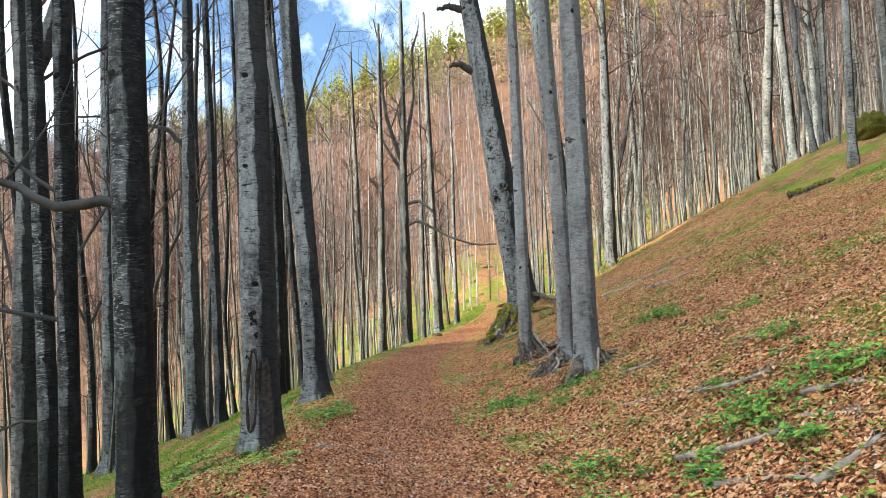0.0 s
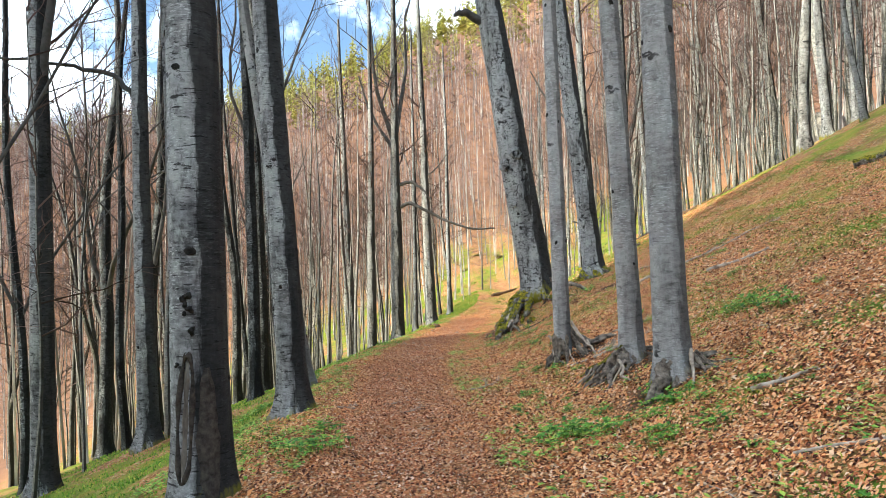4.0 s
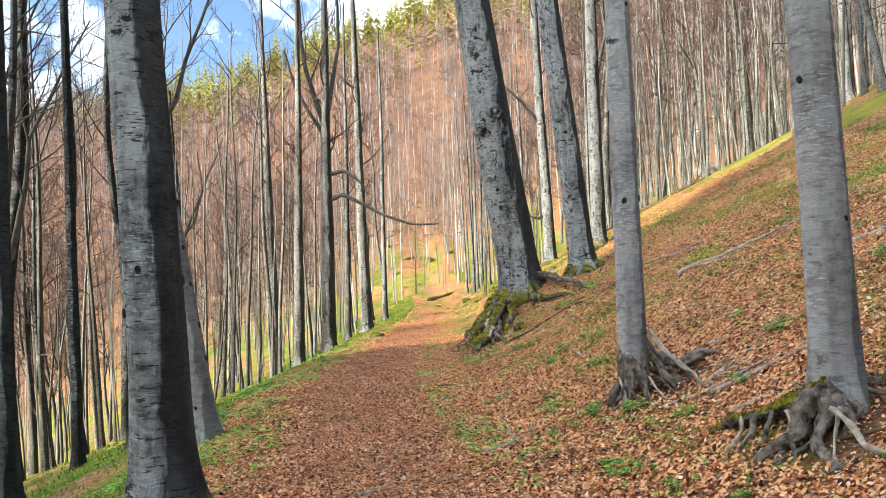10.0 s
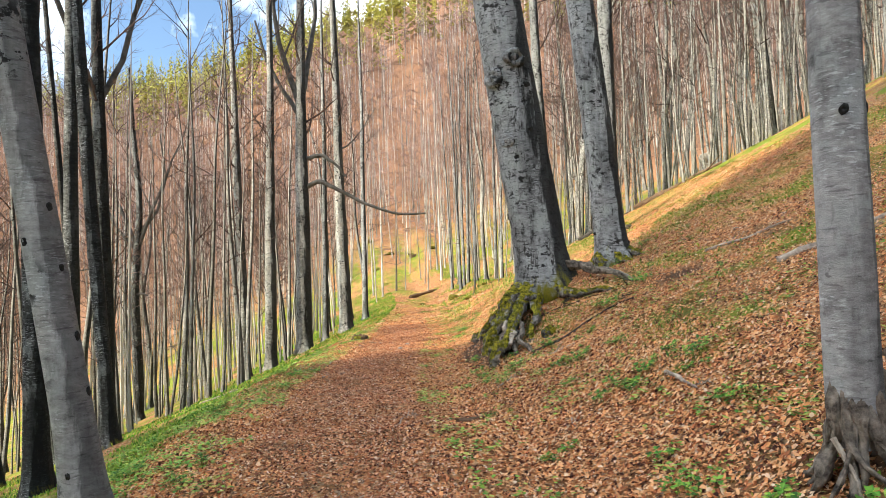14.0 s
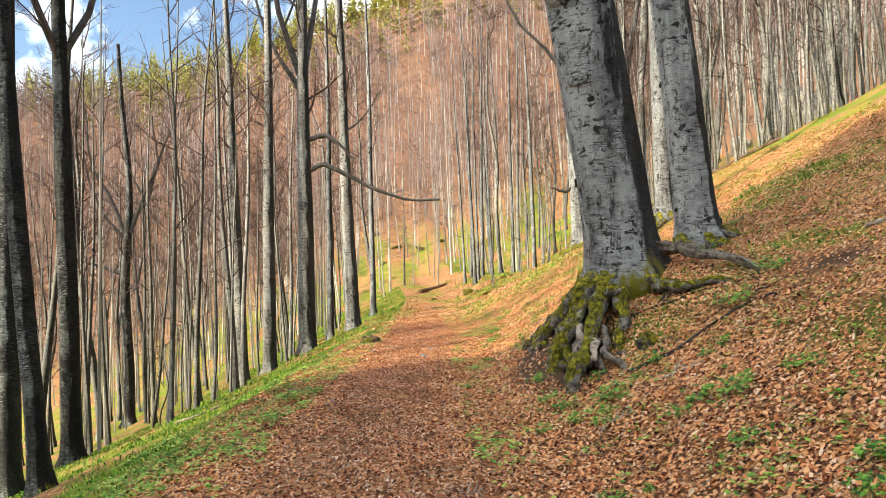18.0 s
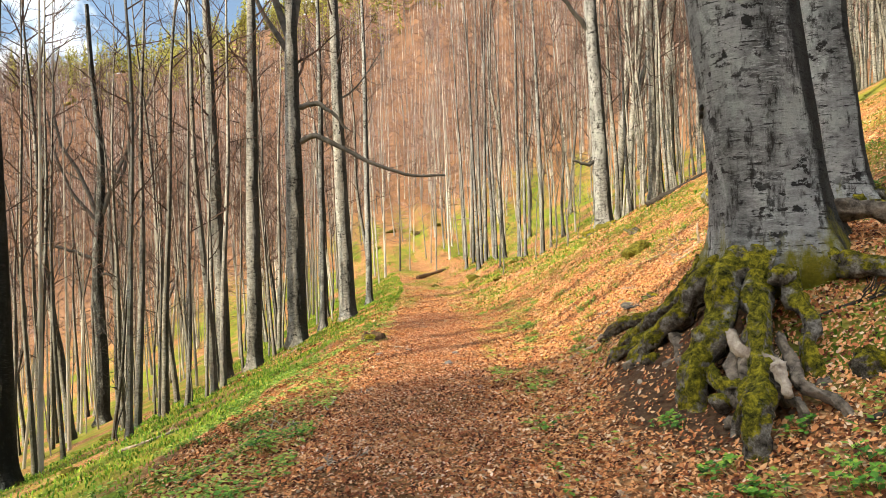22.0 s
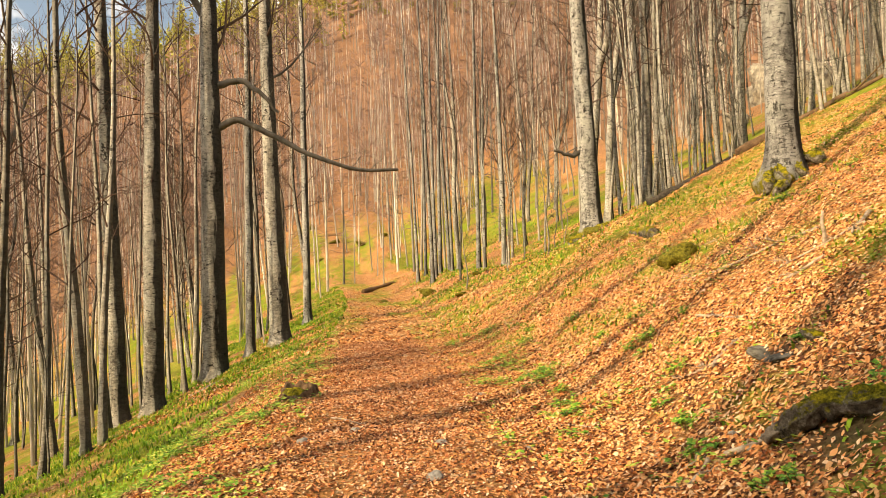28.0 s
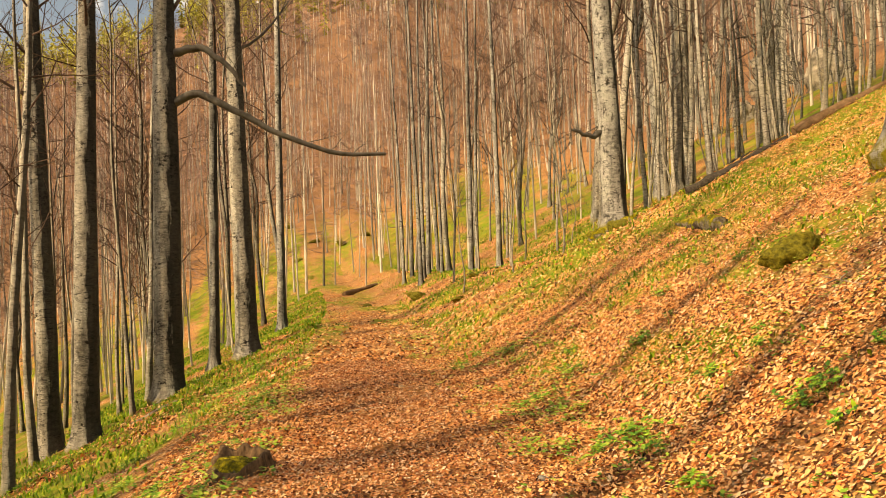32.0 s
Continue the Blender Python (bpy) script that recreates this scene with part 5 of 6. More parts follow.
# ---- what lies and grows on the forest floor ----
def scatter_leaves(n, rng, x, y, size, tilt=0.3, simple=False):
    """Dry leaves, folded along the midrib and curled; ovals of six corners, or plain kites far from the trail."""
    z = ground_z(x, y) + rng.uniform(0.0, 0.03, n)
    a = rng.uniform(0, 2 * math.pi, n)
    L = size * rng.choice([0.55, 0.8, 1.0, 1.15, 1.4], n) * rng.uniform(0.85, 1.15, n)
    w = L * rng.uniform(0.26, 0.36, n)
    cup, curl, twist = rng.uniform(-0.15, 0.35, n) * L, rng.uniform(-0.2, 0.45, n) * L, rng.uniform(0.3, 1.2, n)
    zero = 0 * L
    if simple:
        loc = np.stack([np.stack(c, -1) for c in ((zero, -L / 2, zero), (-w, zero, cup), (zero, L / 2, curl), (w, zero, cup * twist))], 1)
        facets = np.array([[0, 2, 1], [0, 3, 2]])
    else:
        loc = np.stack([np.stack(c, -1) for c in ((zero, -L / 2, zero), (-w * 0.9, -L * 0.18, cup), (-w * 0.8, L * 0.2, cup + curl * 0.3), (zero, L / 2, curl), (w * 0.8, L * 0.2, cup * twist + curl * 0.3), (w * 0.9, -L * 0.18, cup * twist))], 1)
        facets = np.array([[0, 3, 1], [1, 3, 2], [0, 5, 3], [5, 4, 3]])
    # each leaf lies on the slope, with a tilt of its own
    gx_ = (land(x + 0.1, y) - land(x - 0.1, y)) / 0.2 + rng.normal(0, tilt, n)
    gy_ = (land(x, y + 0.1) - land(x, y - 0.1)) / 0.2 + rng.normal(0, tilt, n)
    ca, sa = np.cos(a)[:, None], np.sin(a)[:, None]
    vx, vy = loc[..., 0] * ca - loc[..., 1] * sa, loc[..., 0] * sa + loc[..., 1] * ca
    vz = loc[..., 2] + gx_[:, None] * vx + gy_[:, None] * vy
    verts = np.stack([vx + x[:, None], vy + y[:, None], vz + z[:, None]], -1).reshape(-1, 3)
    ms = Mesher()
    ms.add(verts, (facets[None] + loc.shape[1] * np.arange(n)[:, None, None]).reshape(-1, 3))
    return ms


def leaf_places(n, rng, y_lo, y_hi, u_lo, u_hi, skew):
    y = y_lo + (y_hi - y_lo) * rng.random(n) ** skew
    u = rng.uniform(u_lo, u_hi, n)
    x = u + trail_x(y)
    g = green_of(x, y)
    thin_out = np.where(patchy(1.9 * x + 4, 1.9 * y) > 0.6, 0.6, 1.0)
    keep = rng.random(n) < np.clip(1.2 - 0.95 * g, 0.2, 1) * thin_out * (1 - 0.9 * soil_of(x, y))
    return x[keep], y[keep]


rng = np.random.default_rng(21)
litter = thing("leaf_litter", 0, 20, 0, "thick litter of dry orange-brown beech leaves on the trail", "leaf litter", kind="stuff")
for name, count, size, plain_shape in (("leaves", 345000, 0.037, False), ("crumbled_leaves", 330000, 0.031, True)):
    x, y = leaf_places(count, rng, 1.2, 41.0, -2.6, 4.6, 1.1)
    off = np.abs(x - trail_x(y) + 0.1 * np.sin(1.7 * y)) + 0.25 * patchy(2.2 * x, 1.6 * y) + rng.normal(0, 0.35, len(x))
    tread = off < 1.05
    for where_, mat, label, k in ((tread, TRODDEN, "trodden dark brown leaves on the trail", 0.8), (~tread, LITTER, "loose dry orange leaves beside the trail", 1.0)):
        px, py = x[where_], y[where_]
        part(name, scatter_leaves(len(px), rng, px, py, k * size, simple=plain_shape), mat, litter, label, smooth=False).location = (0, -20, 0)
x, y = leaf_places(310000, rng, 1.5, 42.0, 4.6, 13.0, 1.15)
part("slope_leaves", scatter_leaves(len(x), rng, x, y, 0.039, simple=True), LITTER, litter, smooth=False).location = (0, -20, 0)
x, y = leaf_places(95000, rng, 41.0, 112.0, -7.0, 13.0, 1.5)
part("far_leaves", scatter_leaves(len(x), rng, x, y, 0.08, simple=True), LITTER, litter, smooth=False).location = (0, -20, 0)

# spring grass on the verge and the slope below
N = 270000
y = 1.5 + 100 * rng.random(N) ** 1.7
u = -1.3 - 11 * rng.random(N) ** 1.5
far_side = rng.random(N) < 0.3
u = np.where(far_side, rng.uniform(1.5, 9.0, N) * np.clip(y / 40, 1, 1.8), u)
x = u + trail_x(y)
keep = rng.random(N) < np.clip(green_of(x, y) * 1.9 - 0.35, 0, 1)
x, y = x[keep], y[keep]
n = len(x)
z = ground_z(x, y)
a, L = rng.uniform(0, 6.3, n), rng.uniform(0.025, 0.06, n) * np.clip(y / 20, 0.8, 3.0)
bend = rng.uniform(0.3, 1.3, n)
dx, dy = np.cos(a), np.sin(a)
w = 0.004 + 0.08 * L * (rng.random(n) < 0.4)
base1 = np.stack([x - dy * w, y + dx * w, z - 0.01], -1)
base2 = np.stack([x + dy * w, y - dx * w, z - 0.01], -1)
mid1 = np.stack([x - dy * w * 1.5 + dx * L * bend * 0.4, y + dx * w * 1.5 + dy * L * bend * 0.4, z + L * 0.65], -1)
mid2 = np.stack([x + dy * w * 1.5 + dx * L * bend * 0.4, y - dx * w * 1.5 + dy * L * bend * 0.4, z + L * 0.65], -1)
tipv = np.stack([x + dx * L * bend, y + dy * L * bend, z + L * (1.1 - 0.3 * bend)], -1)
ms = Mesher()
ms.add(np.stack([base1, base2, mid1, mid2, tipv], 1).reshape(-1, 3), (np.array([[0, 1, 3], [0, 3, 2], [2, 3, 4]])[None] + 5 * np.arange(n)[:, None, None]).reshape(-1, 3))
tagged(new("verge_grass", ms.mesh("verge_grass", BLADE, False)), "short bright green spring grass on the verge", "grass", kind="stuff")


# single low leaves of wood sorrel and seedlings among the litter, thick in drifts
N = 60000
y = 2.0 + 44 * rng.random(N) ** 1.15
u = np.where(rng.random(N) < 0.25, rng.uniform(-3.4, -1.0, N), 1.0 + 13 * rng.random(N) ** 1.3)
x = u + trail_x(y)
drift = patchy(1.3 * x + 3, 1.2 * y + 1) + 0.6 * patchy(3.1 * x, 3.3 * y + 4) + np.where(u < 0, 0.5, 0.0)
keep = (rng.random(N) < np.clip(0.06 + 0.5 * drift + 0.14 * (u > 3.0), 0.05, 0.8)) & (soil_of(x, y) < 0.3)
x, y = x[keep], y[keep]
n = len(x)
LEAVES = 5
x, y = np.repeat(x, LEAVES) + rng.normal(0, 0.03, n * LEAVES), np.repeat(y, LEAVES) + rng.normal(0, 0.03, n * LEAVES)
z = ground_z(x, y) + rng.uniform(0.02, 0.07, n * LEAVES)
a, L = rng.uniform(0, 6.3, n * LEAVES), rng.uniform(0.03, 0.065, n * LEAVES)
o, across_ = np.stack([np.cos(a), np.sin(a), rng.uniform(-0.3, 0.4, n * LEAVES)], -1), np.stack([-np.sin(a), np.cos(a), rng.uniform(-0.2, 0.2, n * LEAVES)], -1)
at = np.stack([x, y, z], -1)
verts = np.stack([at, at + (0.5 * o + 0.36 * across_) * L[:, None], at + o * L[:, None], at + (0.5 * o - 0.36 * across_) * L[:, None]], 1).reshape(-1, 3)
ms = Mesher()
ms.add(verts, (np.array([[0, 1, 2], [0, 2, 3]])[None] + 4 * np.arange(n * LEAVES)[:, None, None]).reshape(-1, 3))
tagged(new("seedlings", ms.mesh("seedlings", SEEDLING, False)), "scattered small green seedlings and sorrel among dead leaves", "plant", kind="stuff")


# leafy herbs in patches
def herb_mesh(seed, spread, stems, tall):
    rng = np.random.default_rng(seed)
    ms = Mesher()
    for _ in range(stems):
        d = rng.random() ** 0.7 * spread
        a = rng.uniform(0, 6.3)
        foot = np.array([d * math.cos(a), d * math.sin(a), 0.0])
        h = tall * rng.uniform(0.45, 1.1)
        top = foot + (rng.normal(0, 0.25) * h, rng.normal(0, 0.25) * h, h)
        ms.tube([foot - (0, 0, 0.05), (foot + top) / 2, top], [0.003, 0.0025, 0.002], 3)
        k = int(rng.integers(3, 6))
        for c in range(k):
            b = a + 6.28 * c / k + rng.normal(0, 0.3)
            L = rng.choice([0.032, 0.042, 0.052, 0.065]) * rng.uniform(0.85, 1.15)
            o, s = np.array([math.cos(b), math.sin(b), rng.uniform(-0.1, 0.45)]), np.array([-math.sin(b), math.cos(b), 0])
            w = L * 0.4
            pts = [top, top + o * L * 0.45 + s * w + (0, 0, 0.3 * w), top + o * L, top + o * L * 0.45 - s * w + (0, 0, 0.3 * w), top + o * L * 0.5]
            ms.add(pts, [[0, 4, 1], [1, 4, 2], [0, 3, 4], [3, 2, 4]])
    return ms.mesh("herb_patch", HERB, False)


HERBS = [herb_mesh(300 + n, s, k, t) for n, (s, k, t) in enumerate(((0.12, 9, 0.09), (0.2, 22, 0.11), (0.3, 40, 0.12), (0.4, 75, 0.14), (0.16, 14, 0.16)))]


def herb(x, y, kind, turn=0.0, size=1.0):
    ob = tagged(new("herb_patch", HERBS[kind]), "patch of fresh green woodland herbs among dead leaves", "plant", "herb patches")
    slope_x, slope_y = float(land(x + 0.2, y) - land(x - 0.2, y)) / 0.4, float(land(x, y + 0.2) - land(x, y - 0.2)) / 0.4
    ob.matrix_world = pose(x, y, floor_at(x, y), math.degrees(math.atan(slope_y)), -math.degrees(math.atan(slope_x)), 0) @ pose(0, 0, 0, 0, 0, turn) @ Matrix.Scale(size, 4)


SEEN_HERBS = ((4.18, 12.98, 3), (0.98, 10.55, 3), (2.74, 5.94, 3), (1.27, 6.03, 2), (3.5, 5.82, 3), (2.69, 4.96, 1), (-1.91, 10.89, 3), (3.94, 7.83, 2), (2.02, 5.43, 1), (4.16, 12.4, 2), (0.8, 10.99, 2), (1.43, 10.51, 1), (-1.91, 12.04, 1), (2.15, 10.73, 1))
for n, (x, y, k) in enumerate(SEEN_HERBS):
    herb(x, y, k, 40.0 * n, 1.1)
SEEN_HERBS = ((1.32, 15.62, 1), (1.66, 15.17, 1), (1.27, 16.98, 0), (1.13, 22.57, 1), (1.62, 22.24, 2), (1.11, 23.02, 1), (3.42, 22.83, 2), (0.49, 24.62, 0), (2.62, 32.24, 2), (1.74, 23.03, 0), (3.11, 35.03, 2), (2.79, 32.71, 3), (2.13, 30.45, 1), (3.74, 31.66, 2), (2.24, 28.41, 1), (1.86, 29.71, 0), (2.5, 28.9, 1), (-2.3, 26.5, 2), (-1.7, 25.4, 2))
for n, (x, y, k) in enumerate(SEEN_HERBS):
    herb(x, y, k, 55.0 * n, 0.8)
rng = np.random.default_rng(33)
for n in range(330):
    y = rng.uniform(2.5, 40) if n < 255 else rng.uniform(3, 24)
    u = rng.choice([rng.uniform(1.6, 8.5), rng.uniform(1.6, 4.0), rng.uniform(-3.2, -1.3)])
    herb(float(u + trail_x(y)), float(y), int(rng.integers(0, 3)) if rng.random() < 0.8 else 4, rng.uniform(0, 360), rng.uniform(0.4, 0.85))


# ---- fallen wood, stones, the stump ----
def fallen(x1, y1, x2, y2, r, seed=0, name="fallen_branch", label="dry grey fallen branch lying among the leaves", mat=None, side_twigs=3, taper=0.45, lift=0.4):
    rng = np.random.default_rng(900 + seed)
    k = 14
    q = np.linspace(0, 1, k)
    length = math.hypot(x2 - x1, y2 - y1)
    nxy = np.array([-(y2 - y1), x2 - x1]) / max(length, 0.01)
    bend = 0.07 * length * np.sin(q * math.pi) * rng.uniform(-1, 1) + 0.03 * length * np.sin(q * 7 + rng.uniform(0, 6)) * q
    bend = bend * (0.3 if name == "fallen_log" else 1.0)
    px, py = x1 + (x2 - x1) * q + nxy[0] * bend, y1 + (y2 - y1) * q + nxy[1] * bend
    pz = ground_z(px, py)
    pz = (pz + np.linspace(pz[0], pz[-1], k)) / 2 if length < 1 else np.linspace(pz[0], pz[-1], k) if name == "fallen_log" else pz
    rad = r * (1 - (1 - taper) * q) * rng.uniform(0.88, 1.14, k)
    cx, cy, cz = px.mean(), py.mean(), float(pz.mean())
    branch = thing(name, cx, cy, cz, label, "branch" if name == "fallen_branch" else "log", "fallen wood")
    pts = np.stack([px - cx, py - cy, pz - cz + rad * lift + 0.01], -1)
    ms = Mesher()
    ms.tube(pts, rad, 9, lambda row, th: 1 + 0.12 * np.sin(2 * th + row * 0.8) + 0.07 * np.sin(5 * th + row * 2.1), tip=True)
    first = pts[0] - (pts[1] - pts[0]) * 0.1
    ms.tube([pts[0], first], [rad[0] * 0.96, rad[0] * 0.25], 9, tip=True)
    part("stem", ms, mat or DEADWOOD, branch)
    for _ in range(side_twigs):
        i_ = int(rng.integers(3, k - 2))
        ms = Mesher()
        d = (pts[i_ + 1] - pts[i_ - 1])
        d = d / np.linalg.norm(d) + np.array([*(nxy * rng.choice([-0.8, 0.8])), rng.uniform(0.0, 0.25)])
        bough(ms, rng, pts[i_], d, length * rng.uniform(0.15, 0.4), rad[i_] * 0.4, 1, 5, 0.05)
        part("twig", ms, mat or DEADWOOD, branch)


for n, (x1, y1, x2, y2, r) in enumerate(((1.96, 5.80, 2.75, 5.38, 0.04), (1.90, 5.04, 2.42, 4.48, 0.03), (2.36, 4.38, 2.91, 4.51, 0.035), (4.8, 20.2, 8.1, 19.4, 0.045), (5.2, 16.95, 6.25, 16.4, 0.045), (2.16, 8.36, 3.08, 6.75, 0.022), (-2.03, 8.3, -1.39, 8.72, 0.022), (3.06, 5.77, 3.4, 5.44, 0.035), (2.88, 5.45, 3.15, 4.87, 0.02))):
    fallen(x1, y1, x2, y2, r, n)
for n, (x1, y1, x2, y2, r) in enumerate(((0.02, 15.27, 0.65, 15.67, 0.02), (5.4, 23.0, 6.4, 22.0, 0.03), (2.75, 7.3, 3.3, 6.8, 0.035), (4.87, 20.35, 5.42, 19.2, 0.03), (-2.06, 13.67, -1.74, 13.67, 0.02), (-1.09, 13.24, -0.73, 13.48, 0.015), (-1.39, 14.04, -1.0, 14.34, 0.012), (2.11, 18.44, 2.0, 17.71, 0.03), (-4.89, 30.5, -3.88, 30.36, 0.025), (1.95, 22.1, 2.5, 21.9, 0.016))):
    fallen(x1, y1, x2, y2, r, 20 + n)
for n, (x1, y1, x2, y2, r) in enumerate(((-1.53, 24.0, -1.25, 24.4, 0.015), (2.35, 28.06, 2.83, 28.04, 0.015), (-1.41, 27.23, -0.93, 27.4, 0.018), (3.16, 29.5, 3.6, 29.67, 0.02), (2.27, 28.2, 2.5, 28.0, 0.025), (-3.4, 46.0, -2.2, 47.4, 0.06), (4.3, 31.3, 4.2, 30.3, 0.02), (2.2, 14.6, 3.3, 14.3, 0.028), (2.35, 14.95, 3.2, 15.1, 0.025), (2.1, 14.1, 2.6, 13.8, 0.022), (1.85, 14.9, 2.9, 14.55, 0.02), (2.9, 15.9, 3.6, 15.2, 0.02), (2.6, 9.9, 3.1, 9.6, 0.03), (3.7, 8.5, 4.6, 8.2, 0.02))):
    fallen(x1, y1, x2, y2, r, 40 + n)
for n, (x1, y1, x2, y2, r) in enumerate(((2.79, 13.22, 2.95, 13.6, 0.022), (2.35, 12.45, 2.86, 13.2, 0.02), (2.6, 12.9, 2.5, 12.55, 0.024), (2.07, 12.75, 2.4, 12.35, 0.016), (2.0, 12.2, 2.2, 11.9, 0.016), (2.85, 12.7, 3.2, 13.5, 0.014))):
    fallen(x1, y1, x2, y2, r, 190 + n, label="reddish-brown stick against the bank", mat=EARTH, side_twigs=1)
fallen(2.0, 22.75, 3.75, 22.6, 0.026, 197, label="long dark crooked branch lying down the slope", mat=EARTH_DARK, side_twigs=4)
fallen(2.55, 23.9, 3.6, 23.35, 0.014, 198, label="thin dark branch lying across the roots", mat=EARTH_DARK, side_twigs=4)
fallen(10.4, 42.0, 12.6, 40.9, 0.15, 60, "fallen_log", "dark rotten fallen trunk lying up the slope", EARTH_DARK, 1)
fallen(12.8, 40.9, 16.6, 39.2, 0.17, 66, "fallen_log", "long brown fallen trunk lying up the slope", EARTH, 2)
fallen(13.6, 44.2, 15.2, 43.0, 0.1, 67, "fallen_log", "dark rotten fallen trunk lying up the slope", EARTH_DARK, 1)
fallen(8.6, 43.9, 9.7, 43.2, 0.2, 68, "fallen_log", "mossy log at the foot of a beech", MOSSY_ROOT, 0)
fallen(6.3, 78.0, 9.6, 82.0, 0.22, 61, "fallen_log", "brown fallen trunk beside the far trail", EARTH, 2)
fallen(7.6, 37.4, 8.4, 39.6, 0.16, 62, "fallen_log", "short mossy log on the grassy slope", MOSSY_ROOT, 0)
fallen(11.4, 21.4, 12.3, 20.4, 0.16, 63, "fallen_log", "old mossy log on the upper slope", MOSSY_ROOT, 1)
fallen(0.12, 19.75, 0.48, 19.95, 0.045, 65, "fallen_log", "broken chunk of brown rotten wood", EARTH, 0)
# the weathered end of a root that arches out of the bank beyond the old beech
arch = thing("exposed_root", 2.75, 27.45, floor_at(2.75, 27.45), "weathered grey root arching out of the bank, mossy on top", "root")
laid_root(arch, ((2.5, 27.95, -0.75), (2.5, 27.82, -0.5), (2.6, 27.66, -0.34), (2.78, 27.5, -0.3), (2.95, 27.32, -0.3), (3.15, 27.1, -0.35)), 0.07, 0.085, 41, label="mossy arch of the root")
laid_root(arch, ((2.35, 27.9, -0.62), (2.46, 27.86, -0.52), (2.58, 27.78, -0.44), (2.66, 27.66, -0.4)), 0.035, 0.05, 42, False, "bare grey side root")
laid_root(arch, ((2.42, 27.2, -0.72), (2.58, 27.2, -0.5), (2.8, 27.2, -0.38), (3.05, 27.15, -0.36)), 0.04, 0.06, 43)
stake = thing("dead_stub", 5.55, 30.55, floor_at(5.55, 30.55), "pale upright stub of a dead sapling", "branch")
ms = Mesher()
ms.tube([(0, 0, -0.1), (0.01, 0, 0.12), (-0.01, 0.01, 0.26), (0.0, 0.0, 0.4)], [0.026, 0.024, 0.021, 0.013], 9, tip=True)
part("stem", ms, DEADWOOD, stake)
for n, (x1, y1, x2, y2, r) in enumerate(((5.2, 30.2, 4.5, 30.5, 0.022), (6.2, 31.3, 4.9, 32.6, 0.02), (5.9, 30.3, 5.1, 30.9, 0.018), (6.3, 30.6, 5.6, 30.2, 0.03), (2.2, 28.3, 1.75, 28.05, 0.018), (3.25, 29.5, 2.95, 29.75, 0.015), (-3.3, 49.3, -2.4, 52.5, 0.05), (-4.6, 44.0, -5.3, 43.2, 0.03), (1.0, 21.3, 1.5, 21.6, 0.014), (-2.6, 24.8, -1.9, 26.0, 0.018))):
    fallen(x1, y1, x2, y2, r, 170 + n)
rng = np.random.default_rng(44)
for n in range(46):
    y = rng.uniform(3, 40)
    u = rng.uniform(-2.2, 7.5)
    x, a, L = float(u + trail_x(y)), rng.uniform(0, 6.3), rng.uniform(0.2, 0.75)
    fallen(x, y, x + L * math.cos(a), y + L * math.sin(a), rng.uniform(0.006, 0.014), 100 + n, label="thin dry stick lying among the leaves", side_twigs=int(rng.integers(0, 2)))


def lump(name, x, y, size, flat, seed, mat, label, category, group=""):
    """A rounded uneven stone or clod, half sunk in the ground."""
    bm = bmesh.new()
    bmesh.ops.create_icosphere(bm, subdivisions=4, radius=1.0)
    for v in bm.verts:
        p = v.co.copy()
        rough = 0.05 if mat == STONE else 0.13
        k = 1 + 0.35 * noise.noise(p * 1.3 + Vector((seed * 3.1, 0, 0))) + 0.16 * noise.noise(p * 3.4 + Vector((0, seed * 1.7, 0))) + rough * noise.noise(p * 9.0) + rough * noise.noise(p * 21.0)
        v.co = Vector((p.x * size * k, p.y * size * 0.85 * k, p.z * size * flat * k))
    for f in bm.faces:
        f.smooth = True
    me = bpy.data.meshes.new(name)
    bm.to_mesh(me)
    bm.free()
    me.materials.append(mat)
    ob = tagged(new(name, me), label, category, group)
    ob.matrix_world = pose(x, y, floor_at(x, y) + 0.15 * size * flat, 0, -18 if x > 2 else 0, seed * 47)


for n, (x, y, s) in enumerate(((0.66, 30.07, 0.06), (1.35, 29.67, 0.045), (-0.57, 30.9, 0.07), (-0.03, 31.0, 0.06), (1.79, 32.4, 0.05), (2.49, 28.4, 0.035), (0.38, 29.19, 0.075), (0.4, 27.0, 0.04), (-1.9, 8.0, 0.035))):
    lump("stone", x, y, s, 0.6, n, STONE, "small pale stone among the leaves", "stone", "small stones")
lump("mossy_rock", 16.4, 24.6, 0.75, 0.8, 21, MOSS, "large mossy rock at the top of the slope", "rock")
lump("mossy_rock", 6.15, 34.3, 0.34, 0.7, 22, MOSS, "dark mossy hummock on the leafy slope", "rock")
lump("mossy_rock", 2.45, 23.2, 0.14, 0.9, 23, MOSSY_ROOT, "small mossy stone below the old beech", "rock")
lump("mossy_rock", 9.2, 43.4, 0.35, 0.5, 24, MOSS, "mossy stone at the foot of a beech", "rock")
lump("mossy_rock", 3.42, 29.12, 0.15, 0.2, 25, STONE_DARK, "flat dark grey stone showing in the bank", "rock")
lump("mossy_rock", 3.36, 28.86, 0.12, 0.25, 30, STONE_DARK, "flat dark grey stone showing in the bank", "rock")
lump("mossy_rock", 3.72, 28.82, 0.13, 0.4, 26, MOSSY_ROOT, "mossy stone showing in the bank", "rock")
lump("mossy_rock", 7.0, 57.0, 0.4, 0.6, 27, MOSS, "mossy stump-like hummock beside the trail", "rock")
lump("mossy_rock", -6.0, 31.5, 0.16, 0.7, 28, MOSS, "mossy stone on the green slope", "rock")
lump("mossy_rock", -9.5, 44.5, 0.3, 0.5, 29, MOSS, "mossy stone on the green slope", "rock")


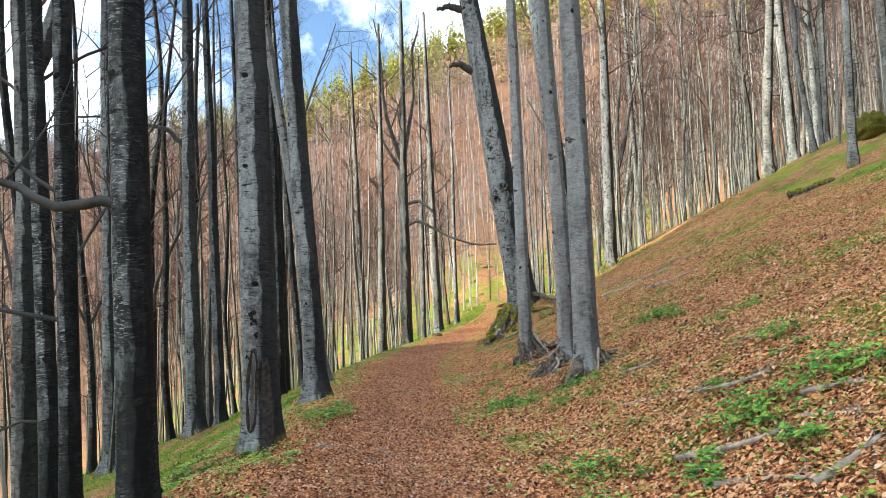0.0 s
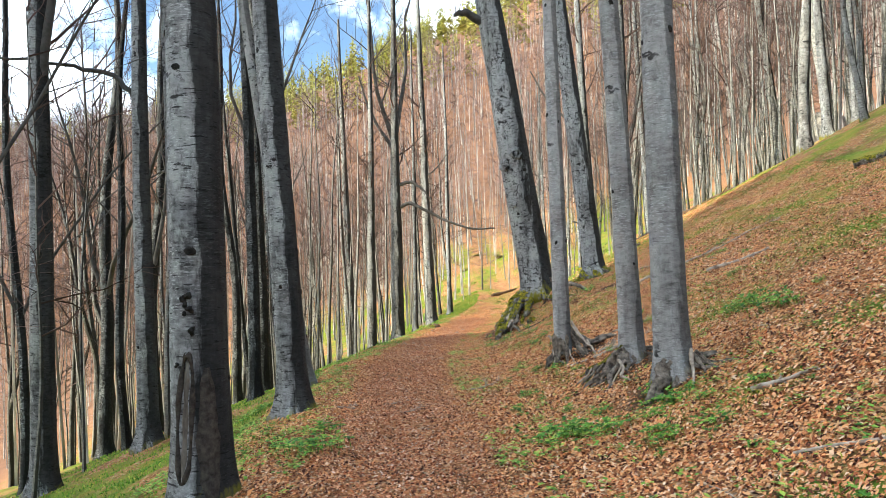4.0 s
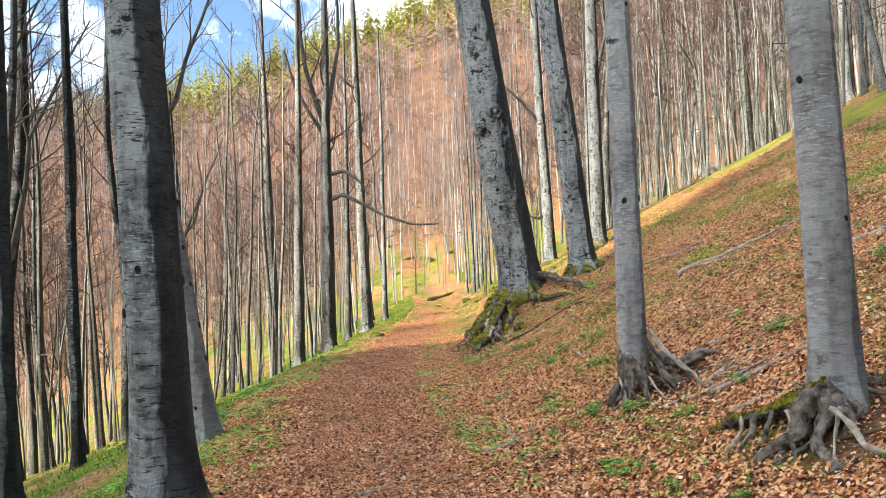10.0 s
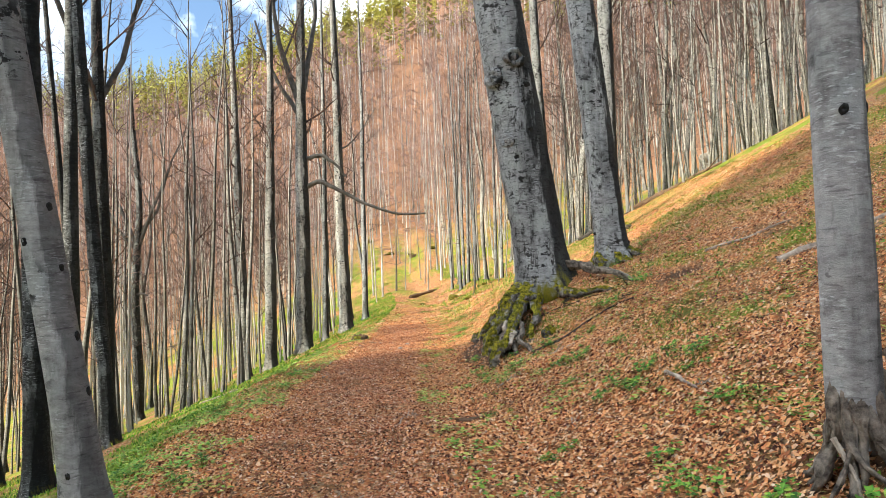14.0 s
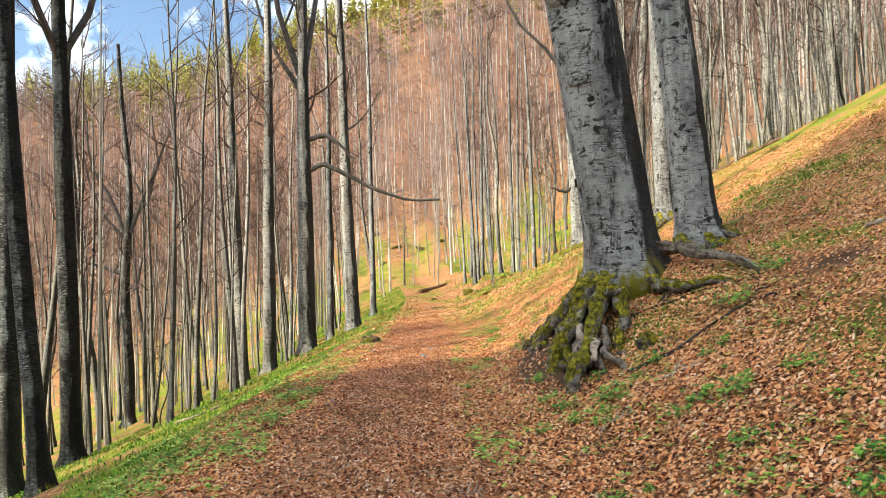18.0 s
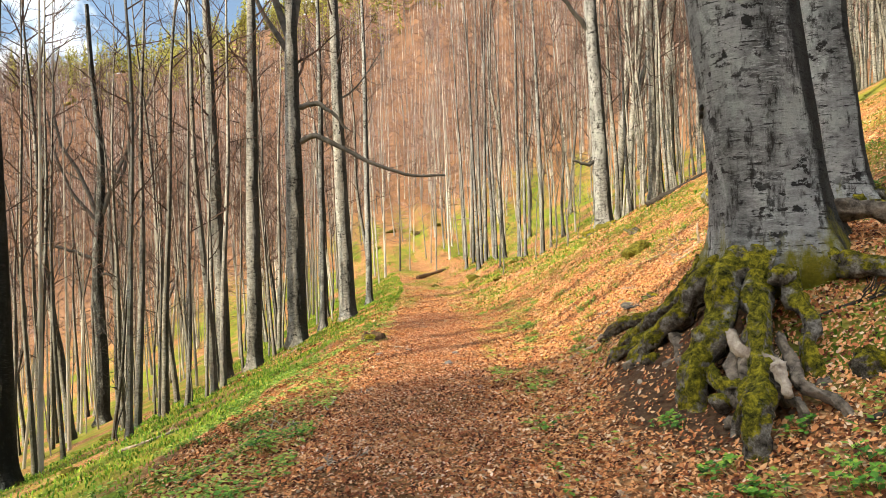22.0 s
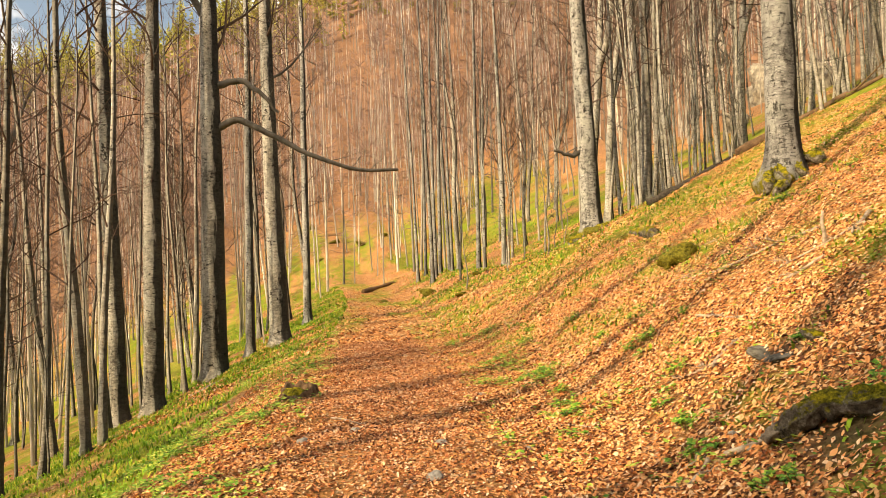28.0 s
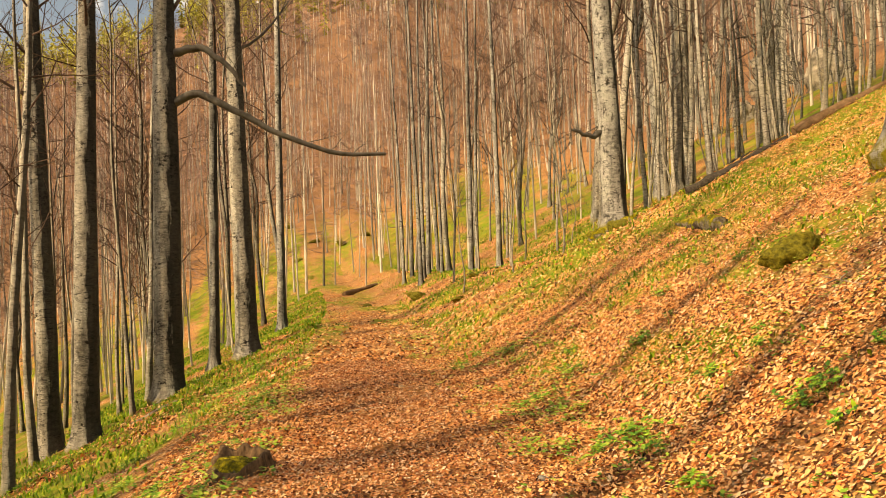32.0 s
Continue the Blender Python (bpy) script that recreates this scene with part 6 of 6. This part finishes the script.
def stump(x, y, r, h):
    """A low rotten stump: a ragged shell of splintered wood round a crumbled, leaf-filled middle."""
    z = floor_at(x, y)
    th_ = thing("tree_stump", x, y, z, "low rotten brown tree stump with a splintered rim and mossy top", "stump")
    rng = np.random.default_rng(77)
    k = 40
    th = np.arange(k) * 2 * math.pi / k
    jag = np.convolve(rng.uniform(-1, 1, k + 2), (0.25, 0.5, 0.25), "valid")
    rim = h * (0.8 + 0.35 * jag + 0.22 * np.sin(th + 0.6))
    plan = r * (1 + 0.12 * np.sin(3 * th + 1) + 0.08 * np.sin(7 * th) + 0.07 * jag)
    rings = []
    for f, grow in ((-0.8, 1.5), (0.0, 1.28), (0.25, 1.1), (0.6, 1.0), (1.0, 0.96)):
        zz = rim * f if f > 0 else np.full(k, f * 0.25)
        rings.append(np.stack([plan * grow * np.cos(th) * (1 + 0.03 * rng.normal(size=k)), plan * grow * np.sin(th) * (1 + 0.03 * rng.normal(size=k)), zz], -1))
    rings.append(np.stack([plan * 0.8 * np.cos(th), plan * 0.8 * np.sin(th), rim * 0.9], -1))
    rings.append(np.stack([plan * 0.72 * np.cos(th), plan * 0.72 * np.sin(th), rim * 0.5], -1))
    i, j = np.meshgrid(np.arange(len(rings) - 1), np.arange(k), indexing="ij")
    ms = Mesher()
    ms.add(np.concatenate(rings), np.stack([i * k + j, i * k + (j + 1) % k, (i + 1) * k + (j + 1) % k, (i + 1) * k + j], -1).reshape(-1, 4))
    part("side", ms, ROTTEN, th_, "splintered rotten wood")
    ms = Mesher()
    ms.tube([(0, 0, 0.3 * h), (0.01, 0, 0.62 * h), (0.02, 0.01, 0.74 * h)], [r * 0.9, r * 0.7, r * 0.15], 22, lambda row, a: 1 + 0.1 * np.sin(3 * a + row) + 0.06 * np.sin(8 * a), tip=True)
    part("top", ms, MOSSY_ROOT, th_, "mossy leaf-covered top")


for n, (x, y, s) in enumerate(((11, 113, 0.9), (5, 125, 0.8), (14, 113.5, 0.7), (7.6, 116.5, 0.8), (5, 110, 0.6), (14.3, 77, 0.5), (5.5, 62.5, 0.3), (7.5, 60.2, 0.35), (8.2, 52.5, 0.3), (6.3, 48.7, 0.28), (10.4, 50.0, 0.3), (13.5, 49.0, 0.3))):
    lump("mossy_rock", x, y, s, 0.38, 50 + n, MOSS, "dark mossy stone on the grassy slope", "rock", "mossy stones of the slope")
for n, (x, y, s, flat) in enumerate(((31.5, 57.0, 1.1, 1.3), (34.0, 59.5, 1.4, 1.3), (29.5, 61.5, 0.9, 1.1), (42.0, 72.0, 2.0, 1.4))):
    lump("rock_outcrop", x, y, s, flat, 80 + n, STONE_PALE, "pale limestone outcrop among the trees up the slope", "rock", "pale outcrops")


stump(-0.5, 33.95, 0.25, 0.19)
